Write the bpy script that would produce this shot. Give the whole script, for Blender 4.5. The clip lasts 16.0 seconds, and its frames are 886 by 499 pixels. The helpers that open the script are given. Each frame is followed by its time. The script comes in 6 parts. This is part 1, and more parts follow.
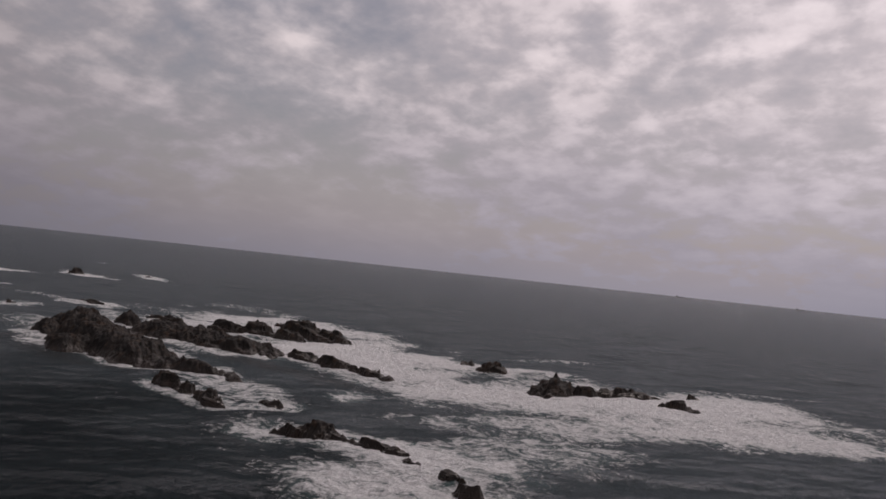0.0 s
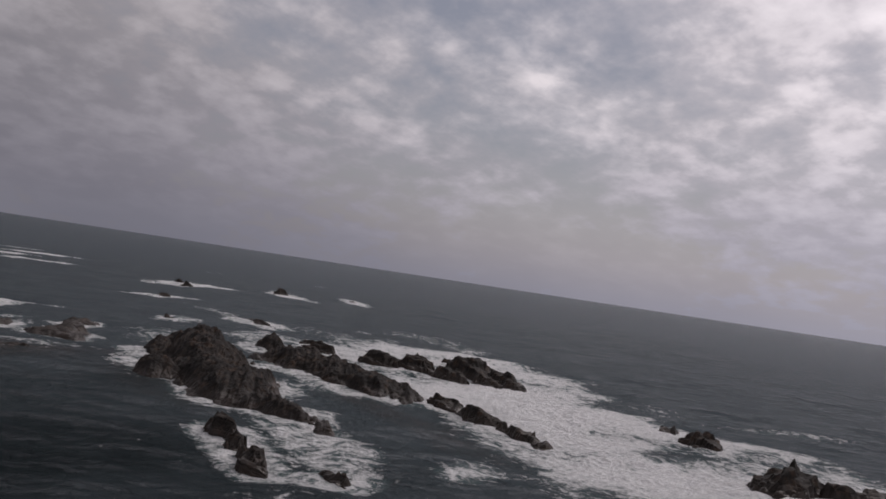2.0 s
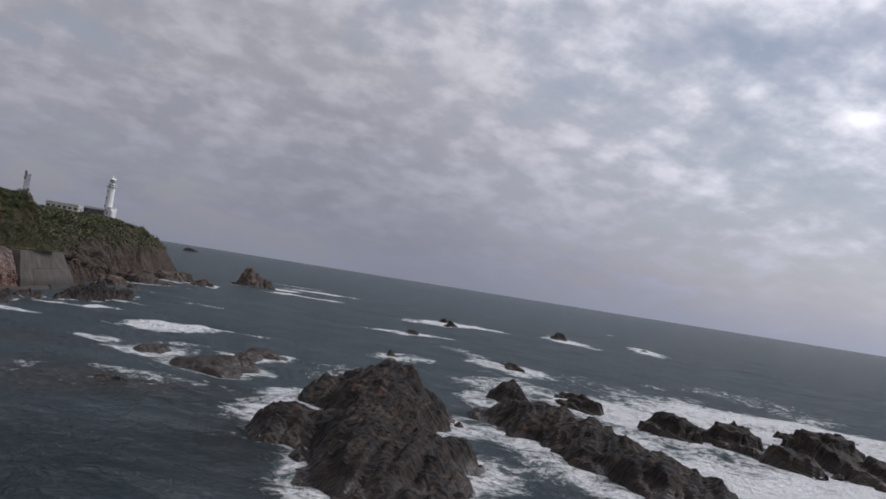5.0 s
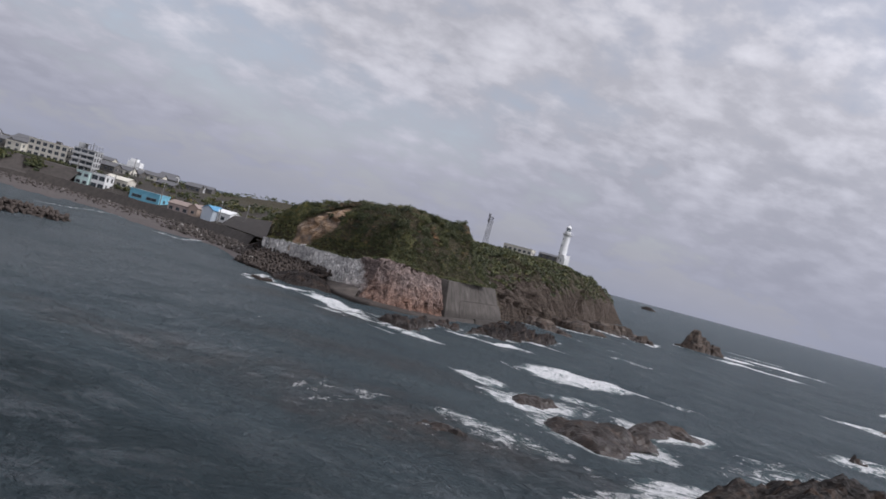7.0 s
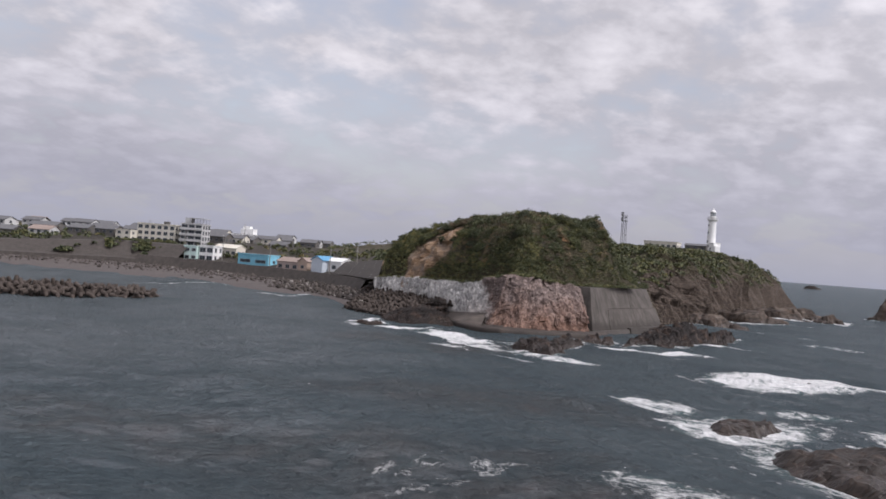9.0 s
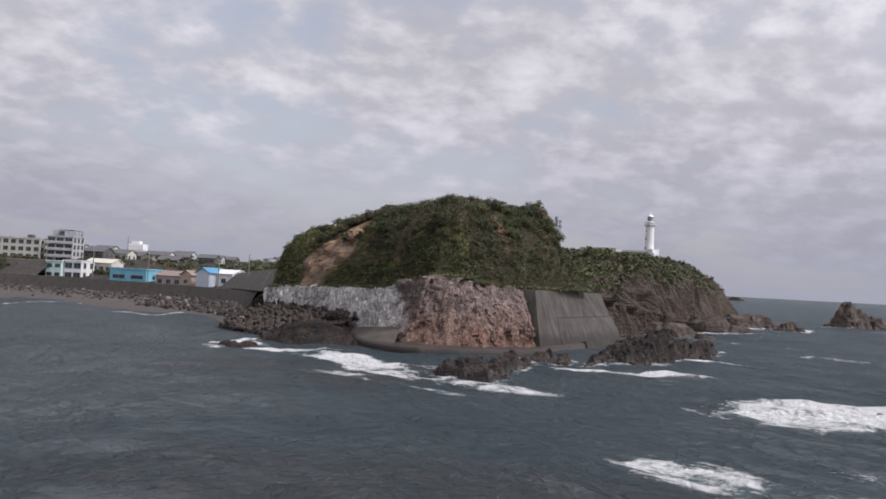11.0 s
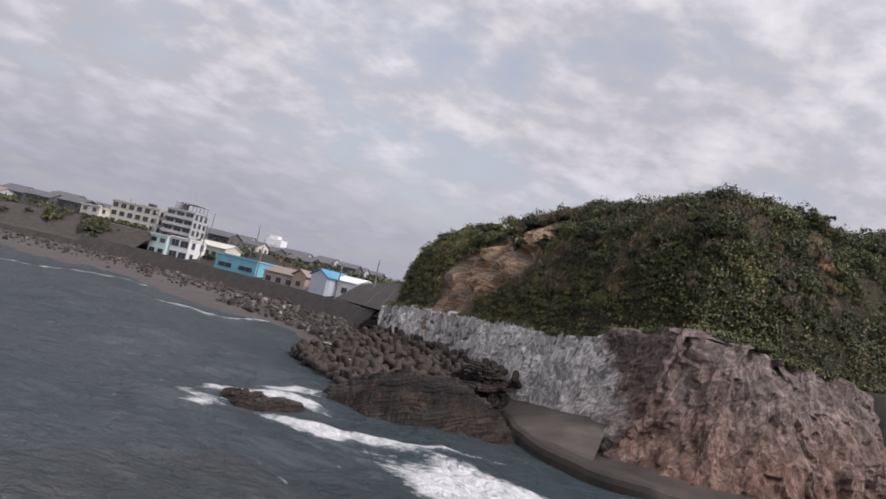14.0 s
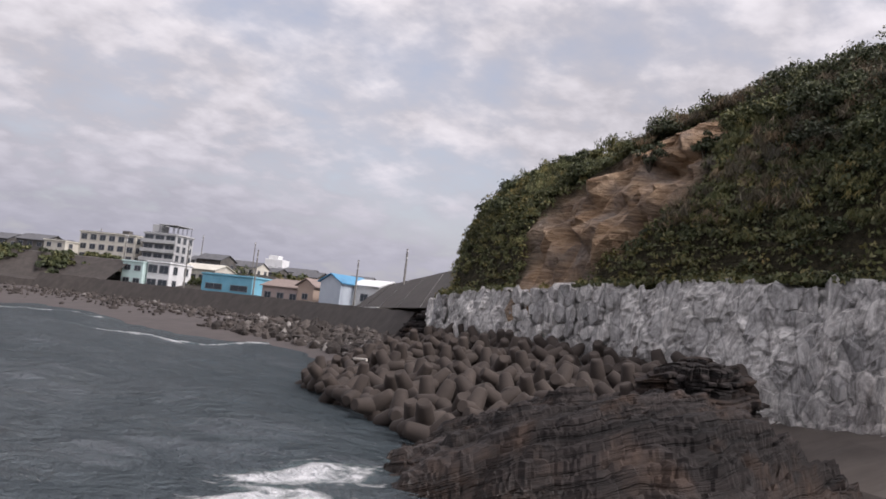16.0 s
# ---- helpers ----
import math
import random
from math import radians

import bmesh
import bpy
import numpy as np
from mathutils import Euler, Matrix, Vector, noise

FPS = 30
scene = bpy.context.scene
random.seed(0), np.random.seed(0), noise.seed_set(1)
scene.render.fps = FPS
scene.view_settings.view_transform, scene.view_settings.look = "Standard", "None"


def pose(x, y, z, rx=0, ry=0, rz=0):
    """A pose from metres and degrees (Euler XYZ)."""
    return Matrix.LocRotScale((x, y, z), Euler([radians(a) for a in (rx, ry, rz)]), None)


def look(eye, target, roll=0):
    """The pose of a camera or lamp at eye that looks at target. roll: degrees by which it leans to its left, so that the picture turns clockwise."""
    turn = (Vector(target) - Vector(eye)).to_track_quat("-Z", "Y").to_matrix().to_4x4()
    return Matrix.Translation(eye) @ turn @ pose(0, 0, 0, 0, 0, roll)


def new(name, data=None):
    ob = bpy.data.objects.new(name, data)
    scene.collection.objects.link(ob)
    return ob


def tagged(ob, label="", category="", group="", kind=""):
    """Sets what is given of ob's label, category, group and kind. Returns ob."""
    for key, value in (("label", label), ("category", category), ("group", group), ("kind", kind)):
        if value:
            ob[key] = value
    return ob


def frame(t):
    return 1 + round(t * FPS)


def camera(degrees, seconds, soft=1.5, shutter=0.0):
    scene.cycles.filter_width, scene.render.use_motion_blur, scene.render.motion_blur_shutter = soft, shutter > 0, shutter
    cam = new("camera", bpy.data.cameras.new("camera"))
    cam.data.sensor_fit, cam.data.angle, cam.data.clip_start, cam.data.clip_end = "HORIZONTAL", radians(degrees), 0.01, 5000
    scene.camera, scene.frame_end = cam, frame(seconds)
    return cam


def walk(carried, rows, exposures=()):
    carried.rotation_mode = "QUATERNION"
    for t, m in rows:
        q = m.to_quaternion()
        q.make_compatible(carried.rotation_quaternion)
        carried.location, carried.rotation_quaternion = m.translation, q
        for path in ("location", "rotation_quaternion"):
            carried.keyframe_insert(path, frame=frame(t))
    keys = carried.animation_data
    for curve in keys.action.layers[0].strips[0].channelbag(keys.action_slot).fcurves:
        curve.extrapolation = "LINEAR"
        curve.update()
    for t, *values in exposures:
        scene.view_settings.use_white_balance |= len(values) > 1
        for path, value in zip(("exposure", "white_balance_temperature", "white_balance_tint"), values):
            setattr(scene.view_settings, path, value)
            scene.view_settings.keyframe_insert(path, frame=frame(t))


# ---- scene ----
# ------------------------------------------------------------------ camera
cam = camera(56.0, 16.0, soft=1.7)
ROWS = [
    (0.0, -0.00, 0.00, 25.88, 91.22, -6.08, -0.53),
    (0.5, 2.38, 13.26, 25.59, 91.03, -6.17, 3.57),
    (1.0, 4.84, 26.15, 25.16, 91.12, -6.76, 8.40),
    (1.5, 7.31, 38.37, 24.98, 91.35, -7.64, 12.65),
    (2.0, 9.35, 49.61, 24.82, 91.74, -8.61, 15.72),
    (2.5, 10.49, 60.01, 24.45, 92.70, -9.36, 17.22),
    (3.0, 10.67, 70.11, 23.95, 92.82, -9.76, 20.40),
    (5.5, -18.57, 124.59, 17.61, 91.70, -8.93, 42.50),
    (6.0, -22.71, 130.89, 17.20, 91.07, -9.59, 50.69),
    (6.5, -26.46, 136.70, 17.23, 90.81, -12.82, 60.31),
    (7.0, -31.61, 141.57, 17.57, 89.83, -14.89, 67.92),
    (7.5, -38.28, 145.74, 17.52, 89.27, -15.67, 75.30),
    (8.0, -45.40, 149.32, 17.07, 89.03, -16.31, 79.47),
    (8.5, -53.03, 152.32, 16.06, 89.07, -10.37, 79.30),
    (9.0, -61.16, 154.71, 14.53, 90.26, -4.40, 77.24),
    (9.5, -69.94, 156.73, 12.86, 90.93, -0.01, 74.86),
    (12.0, -123.27, 175.51, 10.34, 93.44, -5.65, 71.15),
    (12.5, -134.10, 177.17, 10.09, 93.19, -9.49, 74.78),
    (13.0, -144.93, 178.30, 9.87, 92.11, -11.84, 80.67),
    (13.5, -155.44, 179.42, 9.60, 92.83, -12.04, 81.63),
    (14.0, -165.88, 180.42, 8.75, 93.82, -13.11, 82.81),
    (14.5, -175.97, 180.78, 7.81, 94.14, -13.13, 83.29),
    (15.0, -185.80, 180.62, 6.86, 94.11, -11.02, 83.65),
    (15.5, -195.30, 180.24, 5.84, 94.31, -8.42, 83.82),
    (16.0, -204.71, 179.52, 4.95, 94.73, -6.31, 83.62),
]
EXPOSURES = [(0.0, -1.14, 6850, 23), (1.0, -1.02, 6680, 21), (2.0, -0.99, 6550, 19), (3.0, -0.90, 6450, 17), (5.5, -0.32, 6050, 14), (7.0, 0.02, 6100, 14), (9.0, 0.24, 6300, 16), (12.0, 0.11, 6250, 15), (16.0, 0.27, 6400, 17)]
walk(cam, [(t, pose(x, y, z, rx, ry, rz)) for t, x, y, z, rx, ry, rz in ROWS], EXPOSURES)

# ------------------------------------------------------------------ world and sun
SUN_AZ, SUN_EL = radians(36), radians(46)      # clockwise from +y, and above the horizon
world = bpy.data.worlds.new("world")
scene.world = world
world.use_nodes = True
wn, wl = world.node_tree.nodes, world.node_tree.links
wn.clear()


def wnode(kind, operation="", data_type="", blend="", clamp=False):
    n = wn.new(kind)
    if data_type:
        n.data_type = data_type
    if blend:
        n.blend_type = blend
    if operation:
        n.operation = operation
    if clamp:
        n.use_clamp = True
    return n


def wmath(op, a, b=None, c=None, clamp=False):
    n = wnode("ShaderNodeMath", op, clamp=clamp)
    for i, v in enumerate((a, b, c)):
        if v is None:
            continue
        if isinstance(v, (int, float)):
            n.inputs[i].default_value = v
        else:
            wl.new(v, n.inputs[i])
    return n.outputs[0]


def wramp(fac, stops):
    n = wnode("ShaderNodeValToRGB")
    el = n.color_ramp.elements
    while len(el) < len(stops):
        el.new(0.5)
    for e, (p, c) in zip(el, stops):
        e.position, e.color = p, (*c, 1)
    wl.new(fac, n.inputs[0])
    return n.outputs[0]


sky = wnode("ShaderNodeTexSky")
sky.sky_type, sky.sun_disc, sky.sun_elevation, sky.sun_rotation = "NISHITA", False, SUN_EL, SUN_AZ
sky.air_density, sky.dust_density = 1.2, 2.0
coord = wnode("ShaderNodeTexCoord")
sep = wnode("ShaderNodeSeparateXYZ")
wl.new(coord.outputs["Generated"], sep.inputs[0])
up = wmath("MAXIMUM", sep.outputs[2], 0.0)
# cloud sheet seen in perspective: direction divided by its height
lift = wmath("ADD", up, 0.33)
flat = wnode("ShaderNodeCombineXYZ")
wl.new(wmath("DIVIDE", sep.outputs[0], lift), flat.inputs[0])
wl.new(wmath("DIVIDE", sep.outputs[1], lift), flat.inputs[1])


def wnoise(scale, detail, rough, offset, stretch=(1, 1, 1), distortion=0.0):
    m = wnode("ShaderNodeMapping")
    m.inputs["Location"].default_value = offset
    m.inputs["Scale"].default_value = stretch
    m.inputs["Rotation"].default_value = (0, 0, radians(35))
    wl.new(flat.outputs[0], m.inputs[0])
    n = wnode("ShaderNodeTexNoise")
    n.inputs["Scale"].default_value, n.inputs["Detail"].default_value = scale, detail
    n.inputs["Roughness"].default_value, n.inputs["Distortion"].default_value = rough, distortion
    wl.new(m.outputs[0], n.inputs["Vector"])
    return n.outputs["Fac"]


big = wnoise(0.75, 3, 0.5, (3.1, 7.4, 0), (1.0, 0.7, 1))
puff = wnoise(4.4, 5, 0.54, (1.7, 2.2, 0), (1.0, 0.9, 1), 0.15)
fine = wnoise(13.0, 4, 0.55, (5.0, 1.0, 0), (1.0, 0.9, 1), 0.1)
# rounded lumps of the altocumulus sheet
bend = wnode("ShaderNodeVectorMath", operation="SCALE")
wl.new(wnode("ShaderNodeTexNoise").outputs["Color"], bend.inputs[0])
bend.inputs["Scale"].default_value = 0.10
wl.new(flat.outputs[0], bend.inputs[0].links[0].from_node.inputs["Vector"])
bend.inputs[0].links[0].from_node.inputs["Scale"].default_value = 5.0
bent = wnode("ShaderNodeVectorMath", operation="ADD")
wl.new(flat.outputs[0], bent.inputs[0])
wl.new(bend.outputs[0], bent.inputs[1])
cell = wnode("ShaderNodeTexVoronoi")
cell.feature = "SMOOTH_F1"
cell.inputs["Scale"].default_value, cell.inputs["Smoothness"].default_value = 9.0, 0.5
wl.new(bent.outputs[0], cell.inputs["Vector"])
lump = wmath("SUBTRACT", 0.95, wmath("MULTIPLY", cell.outputs["Distance"], 0.9))
dens = wmath("ADD", wmath("MULTIPLY", big, 0.6), wmath("ADD", wmath("MULTIPLY", puff, 0.42), wmath("MULTIPLY", fine, 0.22)))
cover = wmath("MULTIPLY", wmath("SUBTRACT", dens, 0.445), 5.0, clamp=True)
tuft = wmath("ADD", wmath("MULTIPLY", puff, 0.50), wmath("ADD", wmath("MULTIPLY", fine, 0.36), wmath("MULTIPLY", lump, 0.14)))
thick = wramp(wmath("MULTIPLY", wmath("SUBTRACT", tuft, 0.33), 2.9, clamp=True),
              [(0.0, (0.98, 0.98, 1.02)), (0.40, (1.14, 1.12, 1.14)), (0.66, (1.42, 1.39, 1.40)), (1.0, (1.72, 1.68, 1.67))])
shade = wramp(big, [(0.3, (1.08, 1.08, 1.08)), (0.7, (0.86, 0.87, 0.89))])
# the sheet is brighter towards the hidden sun
sunv = wnode("ShaderNodeVectorMath", operation="DOT_PRODUCT")
sunv.inputs[1].default_value = (math.sin(SUN_AZ) * math.cos(SUN_EL), math.cos(SUN_AZ) * math.cos(SUN_EL), math.sin(SUN_EL))
wl.new(coord.outputs["Generated"], sunv.inputs[0])
glow = wmath("ADD", 0.88, wmath("MULTIPLY", wmath("POWER", wmath("MAXIMUM", sunv.outputs["Value"], 0.0), 2.0), 1.85))
low = wramp(up, [(0.0, (0.66, 0.70, 0.79)), (0.05, (0.74, 0.76, 0.83)), (0.22, (0.97, 0.97, 0.98)), (0.6, (1.0, 1.0, 1.0))])


def wmul(a, b):
    n = wnode("ShaderNodeMix", data_type="RGBA", blend="MULTIPLY")
    n.inputs["Factor"].default_value = 1
    wl.new(a, n.inputs["A"])
    wl.new(b, n.inputs["B"])
    return n.outputs["Result"]


calm = wnode("ShaderNodeMix", data_type="RGBA")
wl.new(wmath("MULTIPLY", up, 6.0, clamp=True), calm.inputs["Factor"])
calm.inputs["A"].default_value = (1.12, 1.09, 1.12, 1)
wl.new(thick, calm.inputs["B"])
cloud = wmul(wmul(calm.outputs["Result"], shade), low)
lit = wnode("ShaderNodeVectorMath", operation="SCALE")
wl.new(cloud, lit.inputs[0])
wl.new(wmath("MULTIPLY", glow, 0.50), lit.inputs["Scale"])
blue = wnode("ShaderNodeVectorMath", operation="SCALE")
wl.new(sky.outputs[0], blue.inputs[0])
blue.inputs["Scale"].default_value = 0.06
veil = wnode("ShaderNodeVectorMath", operation="ADD")
wl.new(blue.outputs[0], veil.inputs[0])
veil.inputs[1].default_value = (0.27, 0.265, 0.275)
both = wnode("ShaderNodeMix", data_type="RGBA")
# towards the horizon the sheet closes
wl.new(wmath("MAXIMUM", cover, wmath("SUBTRACT", 0.9, wmath("MULTIPLY", up, 5.0), clamp=True)), both.inputs["Factor"])
wl.new(veil.outputs[0], both.inputs["A"])
wl.new(lit.outputs[0], both.inputs["B"])
bg = wnode("ShaderNodeBackground")
wl.new(both.outputs["Result"], bg.inputs[0])
bg.inputs[1].default_value = 1.0
wl.new(bg.outputs[0], wnode("ShaderNodeOutputWorld").inputs[0])

sun = new("sun", bpy.data.lights.new("sun", "SUN"))
sun.data.energy, sun.data.angle, sun.data.color = 2.2, radians(10), (1.0, 0.96, 0.90)
sun.matrix_world = look((0, 0, 0), (-math.sin(SUN_AZ) * math.cos(SUN_EL), -math.cos(SUN_AZ) * math.cos(SUN_EL), -math.sin(SUN_EL)))


# ------------------------------------------------------------------ noise on arrays
def lattice(ix, iy, iz, seed):
    h = (ix.astype(np.int64) * 374761393 + iy.astype(np.int64) * 668265263 + iz.astype(np.int64) * 2147483647 + seed * 144269) & 0xFFFFFFFF
    h = ((h ^ (h >> 13)) * 1274126177) & 0xFFFFFFFF
    return ((h ^ (h >> 16)) & 0xFFFF) / 65535.0


def vnoise(x, y, z=0.0, seed=0):
    """Smooth noise between -1 and 1."""
    x, y, z = np.broadcast_arrays(np.asarray(x, float), np.asarray(y, float), np.asarray(z, float))
    ix, iy, iz = np.floor(x), np.floor(y), np.floor(z)
    fx, fy, fz = x - ix, y - iy, z - iz
    u, v, w = (f * f * f * (f * (f * 6 - 15) + 10) for f in (fx, fy, fz))
    total = 0
    for a in (0, 1):
        for b in (0, 1):
            for c in (0, 1):
                total = total + lattice(ix + a, iy + b, iz + c, seed) * (u if a else 1 - u) * (v if b else 1 - v) * (w if c else 1 - w)
    return total * 2 - 1


def fbm(x, y, z=0.0, octaves=4, seed=0, gain=0.5):
    total, amp = 0, 1.0
    for k in range(octaves):
        total = total + amp * vnoise(x * 2 ** k, y * 2 ** k, np.asarray(z) * 2 ** k, seed + k)
        amp *= gain
    return total


def smooth(a, b, x):
    t = np.clip((x - a) / (b - a), 0, 1)
    return t * t * (3 - 2 * t)


# ------------------------------------------------------------------ materials
class Mat:
    """A small builder for node materials."""

    def __init__(self, name, rough=0.8, metal=0.0, spec=0.5):
        self.m = bpy.data.materials.new(name)
        self.m.use_nodes = True
        self.n, self.l = self.m.node_tree.nodes, self.m.node_tree.links
        self.b = self.n["Principled BSDF"]
        self.b.inputs["Roughness"].default_value, self.b.inputs["Metallic"].default_value = rough, metal
        self.b.inputs["Specular IOR Level"].default_value = spec
        self.pos = self.n.new("ShaderNodeNewGeometry").outputs["Position"]

    def put(self, value, socket):
        if isinstance(value, (int, float)):
            socket.default_value = (value, value, value, 1) if socket.type == "RGBA" else value
        elif isinstance(value, tuple):
            socket.default_value = (*value, 1) if len(value) == 3 and socket.type == "RGBA" else value
        else:
            self.l.new(value, socket)

    def noise(self, scale, detail=4, rough=0.55, stretch=(1, 1, 1), turn=0, distortion=0.0, coord=None):
        mp = self.n.new("ShaderNodeMapping")
        mp.inputs["Scale"].default_value = stretch
        if turn:
            # turn first, stretch afterwards, so that the grain runs along the heading
            tr = self.n.new("ShaderNodeMapping")
            tr.inputs["Rotation"].default_value = (0, 0, radians(-turn))
            self.l.new(coord or self.pos, tr.inputs[0])
            self.l.new(tr.outputs[0], mp.inputs[0])
        else:
            self.l.new(coord or self.pos, mp.inputs[0])
        t = self.n.new("ShaderNodeTexNoise")
        t.inputs["Scale"].default_value, t.inputs["Detail"].default_value = scale, detail
        t.inputs["Roughness"].default_value, t.inputs["Distortion"].default_value = rough, distortion
        self.l.new(mp.outputs[0], t.inputs["Vector"])
        return t.outputs["Fac"]

    def cells(self, scale, stretch=(1, 1, 1), feature="DISTANCE_TO_EDGE", turn=0):
        mp = self.n.new("ShaderNodeMapping")
        mp.inputs["Scale"].default_value = stretch
        mp.inputs["Rotation"].default_value = (0, 0, radians(turn))
        self.l.new(self.pos, mp.inputs[0])
        t = self.n.new("ShaderNodeTexVoronoi")
        t.feature = feature
        t.inputs["Scale"].default_value = scale
        self.l.new(mp.outputs[0], t.inputs["Vector"])
        return t.outputs["Distance"] if feature != "F1" else t.outputs["Color"]

    def ramp(self, fac, stops):
        r = self.n.new("ShaderNodeValToRGB")
        el = r.color_ramp.elements
        while len(el) < len(stops):
            el.new(0.5)
        for e, (p, c) in zip(el, stops):
            e.position, e.color = p, (*c, 1) if isinstance(c, tuple) else (c, c, c, 1)
        self.l.new(fac, r.inputs[0])
        return r.outputs[0]

    def math(self, op, a, b=0.0, clamp=False):
        m = self.n.new("ShaderNodeMath")
        m.operation, m.use_clamp = op, clamp
        self.put(a, m.inputs[0])
        self.put(b, m.inputs[1])
        return m.outputs[0]

    def mix(self, fac, a, b, blend="MIX"):
        m = self.n.new("ShaderNodeMix")
        m.data_type, m.blend_type = "RGBA", blend
        self.put(fac, m.inputs["Factor"])
        self.put(a, m.inputs["A"])
        self.put(b, m.inputs["B"])
        return m.outputs["Result"]

    def attr(self, name):
        a = self.n.new("ShaderNodeAttribute")
        a.attribute_name = name
        return a.outputs["Fac"]

    def axis(self, k):
        s = self.n.new("ShaderNodeSeparateXYZ")
        self.l.new(self.pos, s.inputs[0])
        return s.outputs[k]

    def random(self):
        return self.n.new("ShaderNodeObjectInfo").outputs["Random"]

    def island(self):
        return self.n.new("ShaderNodeNewGeometry").outputs["Random Per Island"]

    def colour(self, value):
        self.put(value, self.b.inputs["Base Color"])
        return self

    def rough(self, value):
        self.put(value, self.b.inputs["Roughness"])
        return self

    def bump(self, height, strength=0.5, distance=0.1):
        b = self.n.new("ShaderNodeBump")
        b.inputs["Strength"].default_value, b.inputs["Distance"].default_value = strength, distance
        self.l.new(height, b.inputs["Height"])
        self.l.new(b.outputs[0], self.b.inputs["Normal"])
        return self


def plain(name, a, b, scale=1.5, rough=0.8, bump=0.15, metal=0.0, stain=0.0):
    """Two close tones with grain and streaks running down."""
    m = Mat(name, rough, metal)
    c = m.ramp(m.noise(scale, 6, 0.6), [(0.3, a), (0.7, b)])
    if stain:
        dark = tuple(v * 0.45 for v in a)
        c = m.mix(m.math("MULTIPLY", m.ramp(m.noise(scale * 1.4, 5, 0.6, (1, 1, 0.12)), [(0.5, 0.0), (0.75, 1.0)]), stain), c, dark)
    m.colour(c)
    if bump:
        m.bump(m.noise(scale * 14, 4), bump, 0.03)
    return m.m


def streaked(name, a, b, dark):
    """Old shuttered concrete: pale runs of lime down the face, dark algae low down, pour marks."""
    m = Mat(name, 0.85, spec=0.3)
    c = m.ramp(m.noise(0.35, 6, 0.6), [(0.3, a), (0.7, b)])
    runs = m.ramp(m.noise(0.45, 5, 0.62, (1, 1, 0.05)), [(0.52, 0.0), (0.72, 1.0)])
    c = m.mix(m.math("MULTIPLY", runs, 0.36), c, (0.19, 0.175, 0.16))
    soot = m.ramp(m.noise(0.6, 5, 0.65, (1, 1, 0.10), 25), [(0.46, 0.0), (0.66, 1.0)])
    c = m.mix(m.math("MULTIPLY", soot, 0.65), c, dark)
    damp = m.math("ADD", m.axis(2), m.math("MULTIPLY", m.math("SUBTRACT", m.noise(0.5, 5, 0.65, (1, 1, 0.4)), 0.5), 3.5))
    c = m.mix(m.math("MULTIPLY", m.ramp(m.math("DIVIDE", damp, 3.4, True), [(0.45, 1.0), (0.9, 0.0)]), 0.7), c, dark)
    grain = m.noise(6, 5, 0.6)
    c = m.mix(0.35, c, m.ramp(grain, [(0.3, 0.6), (0.7, 1.25)]), "MULTIPLY")
    m.colour(c)
    m.bump(m.math("ADD", grain, m.math("MULTIPLY", runs, 0.3)), 0.3, 0.05)
    return m.m


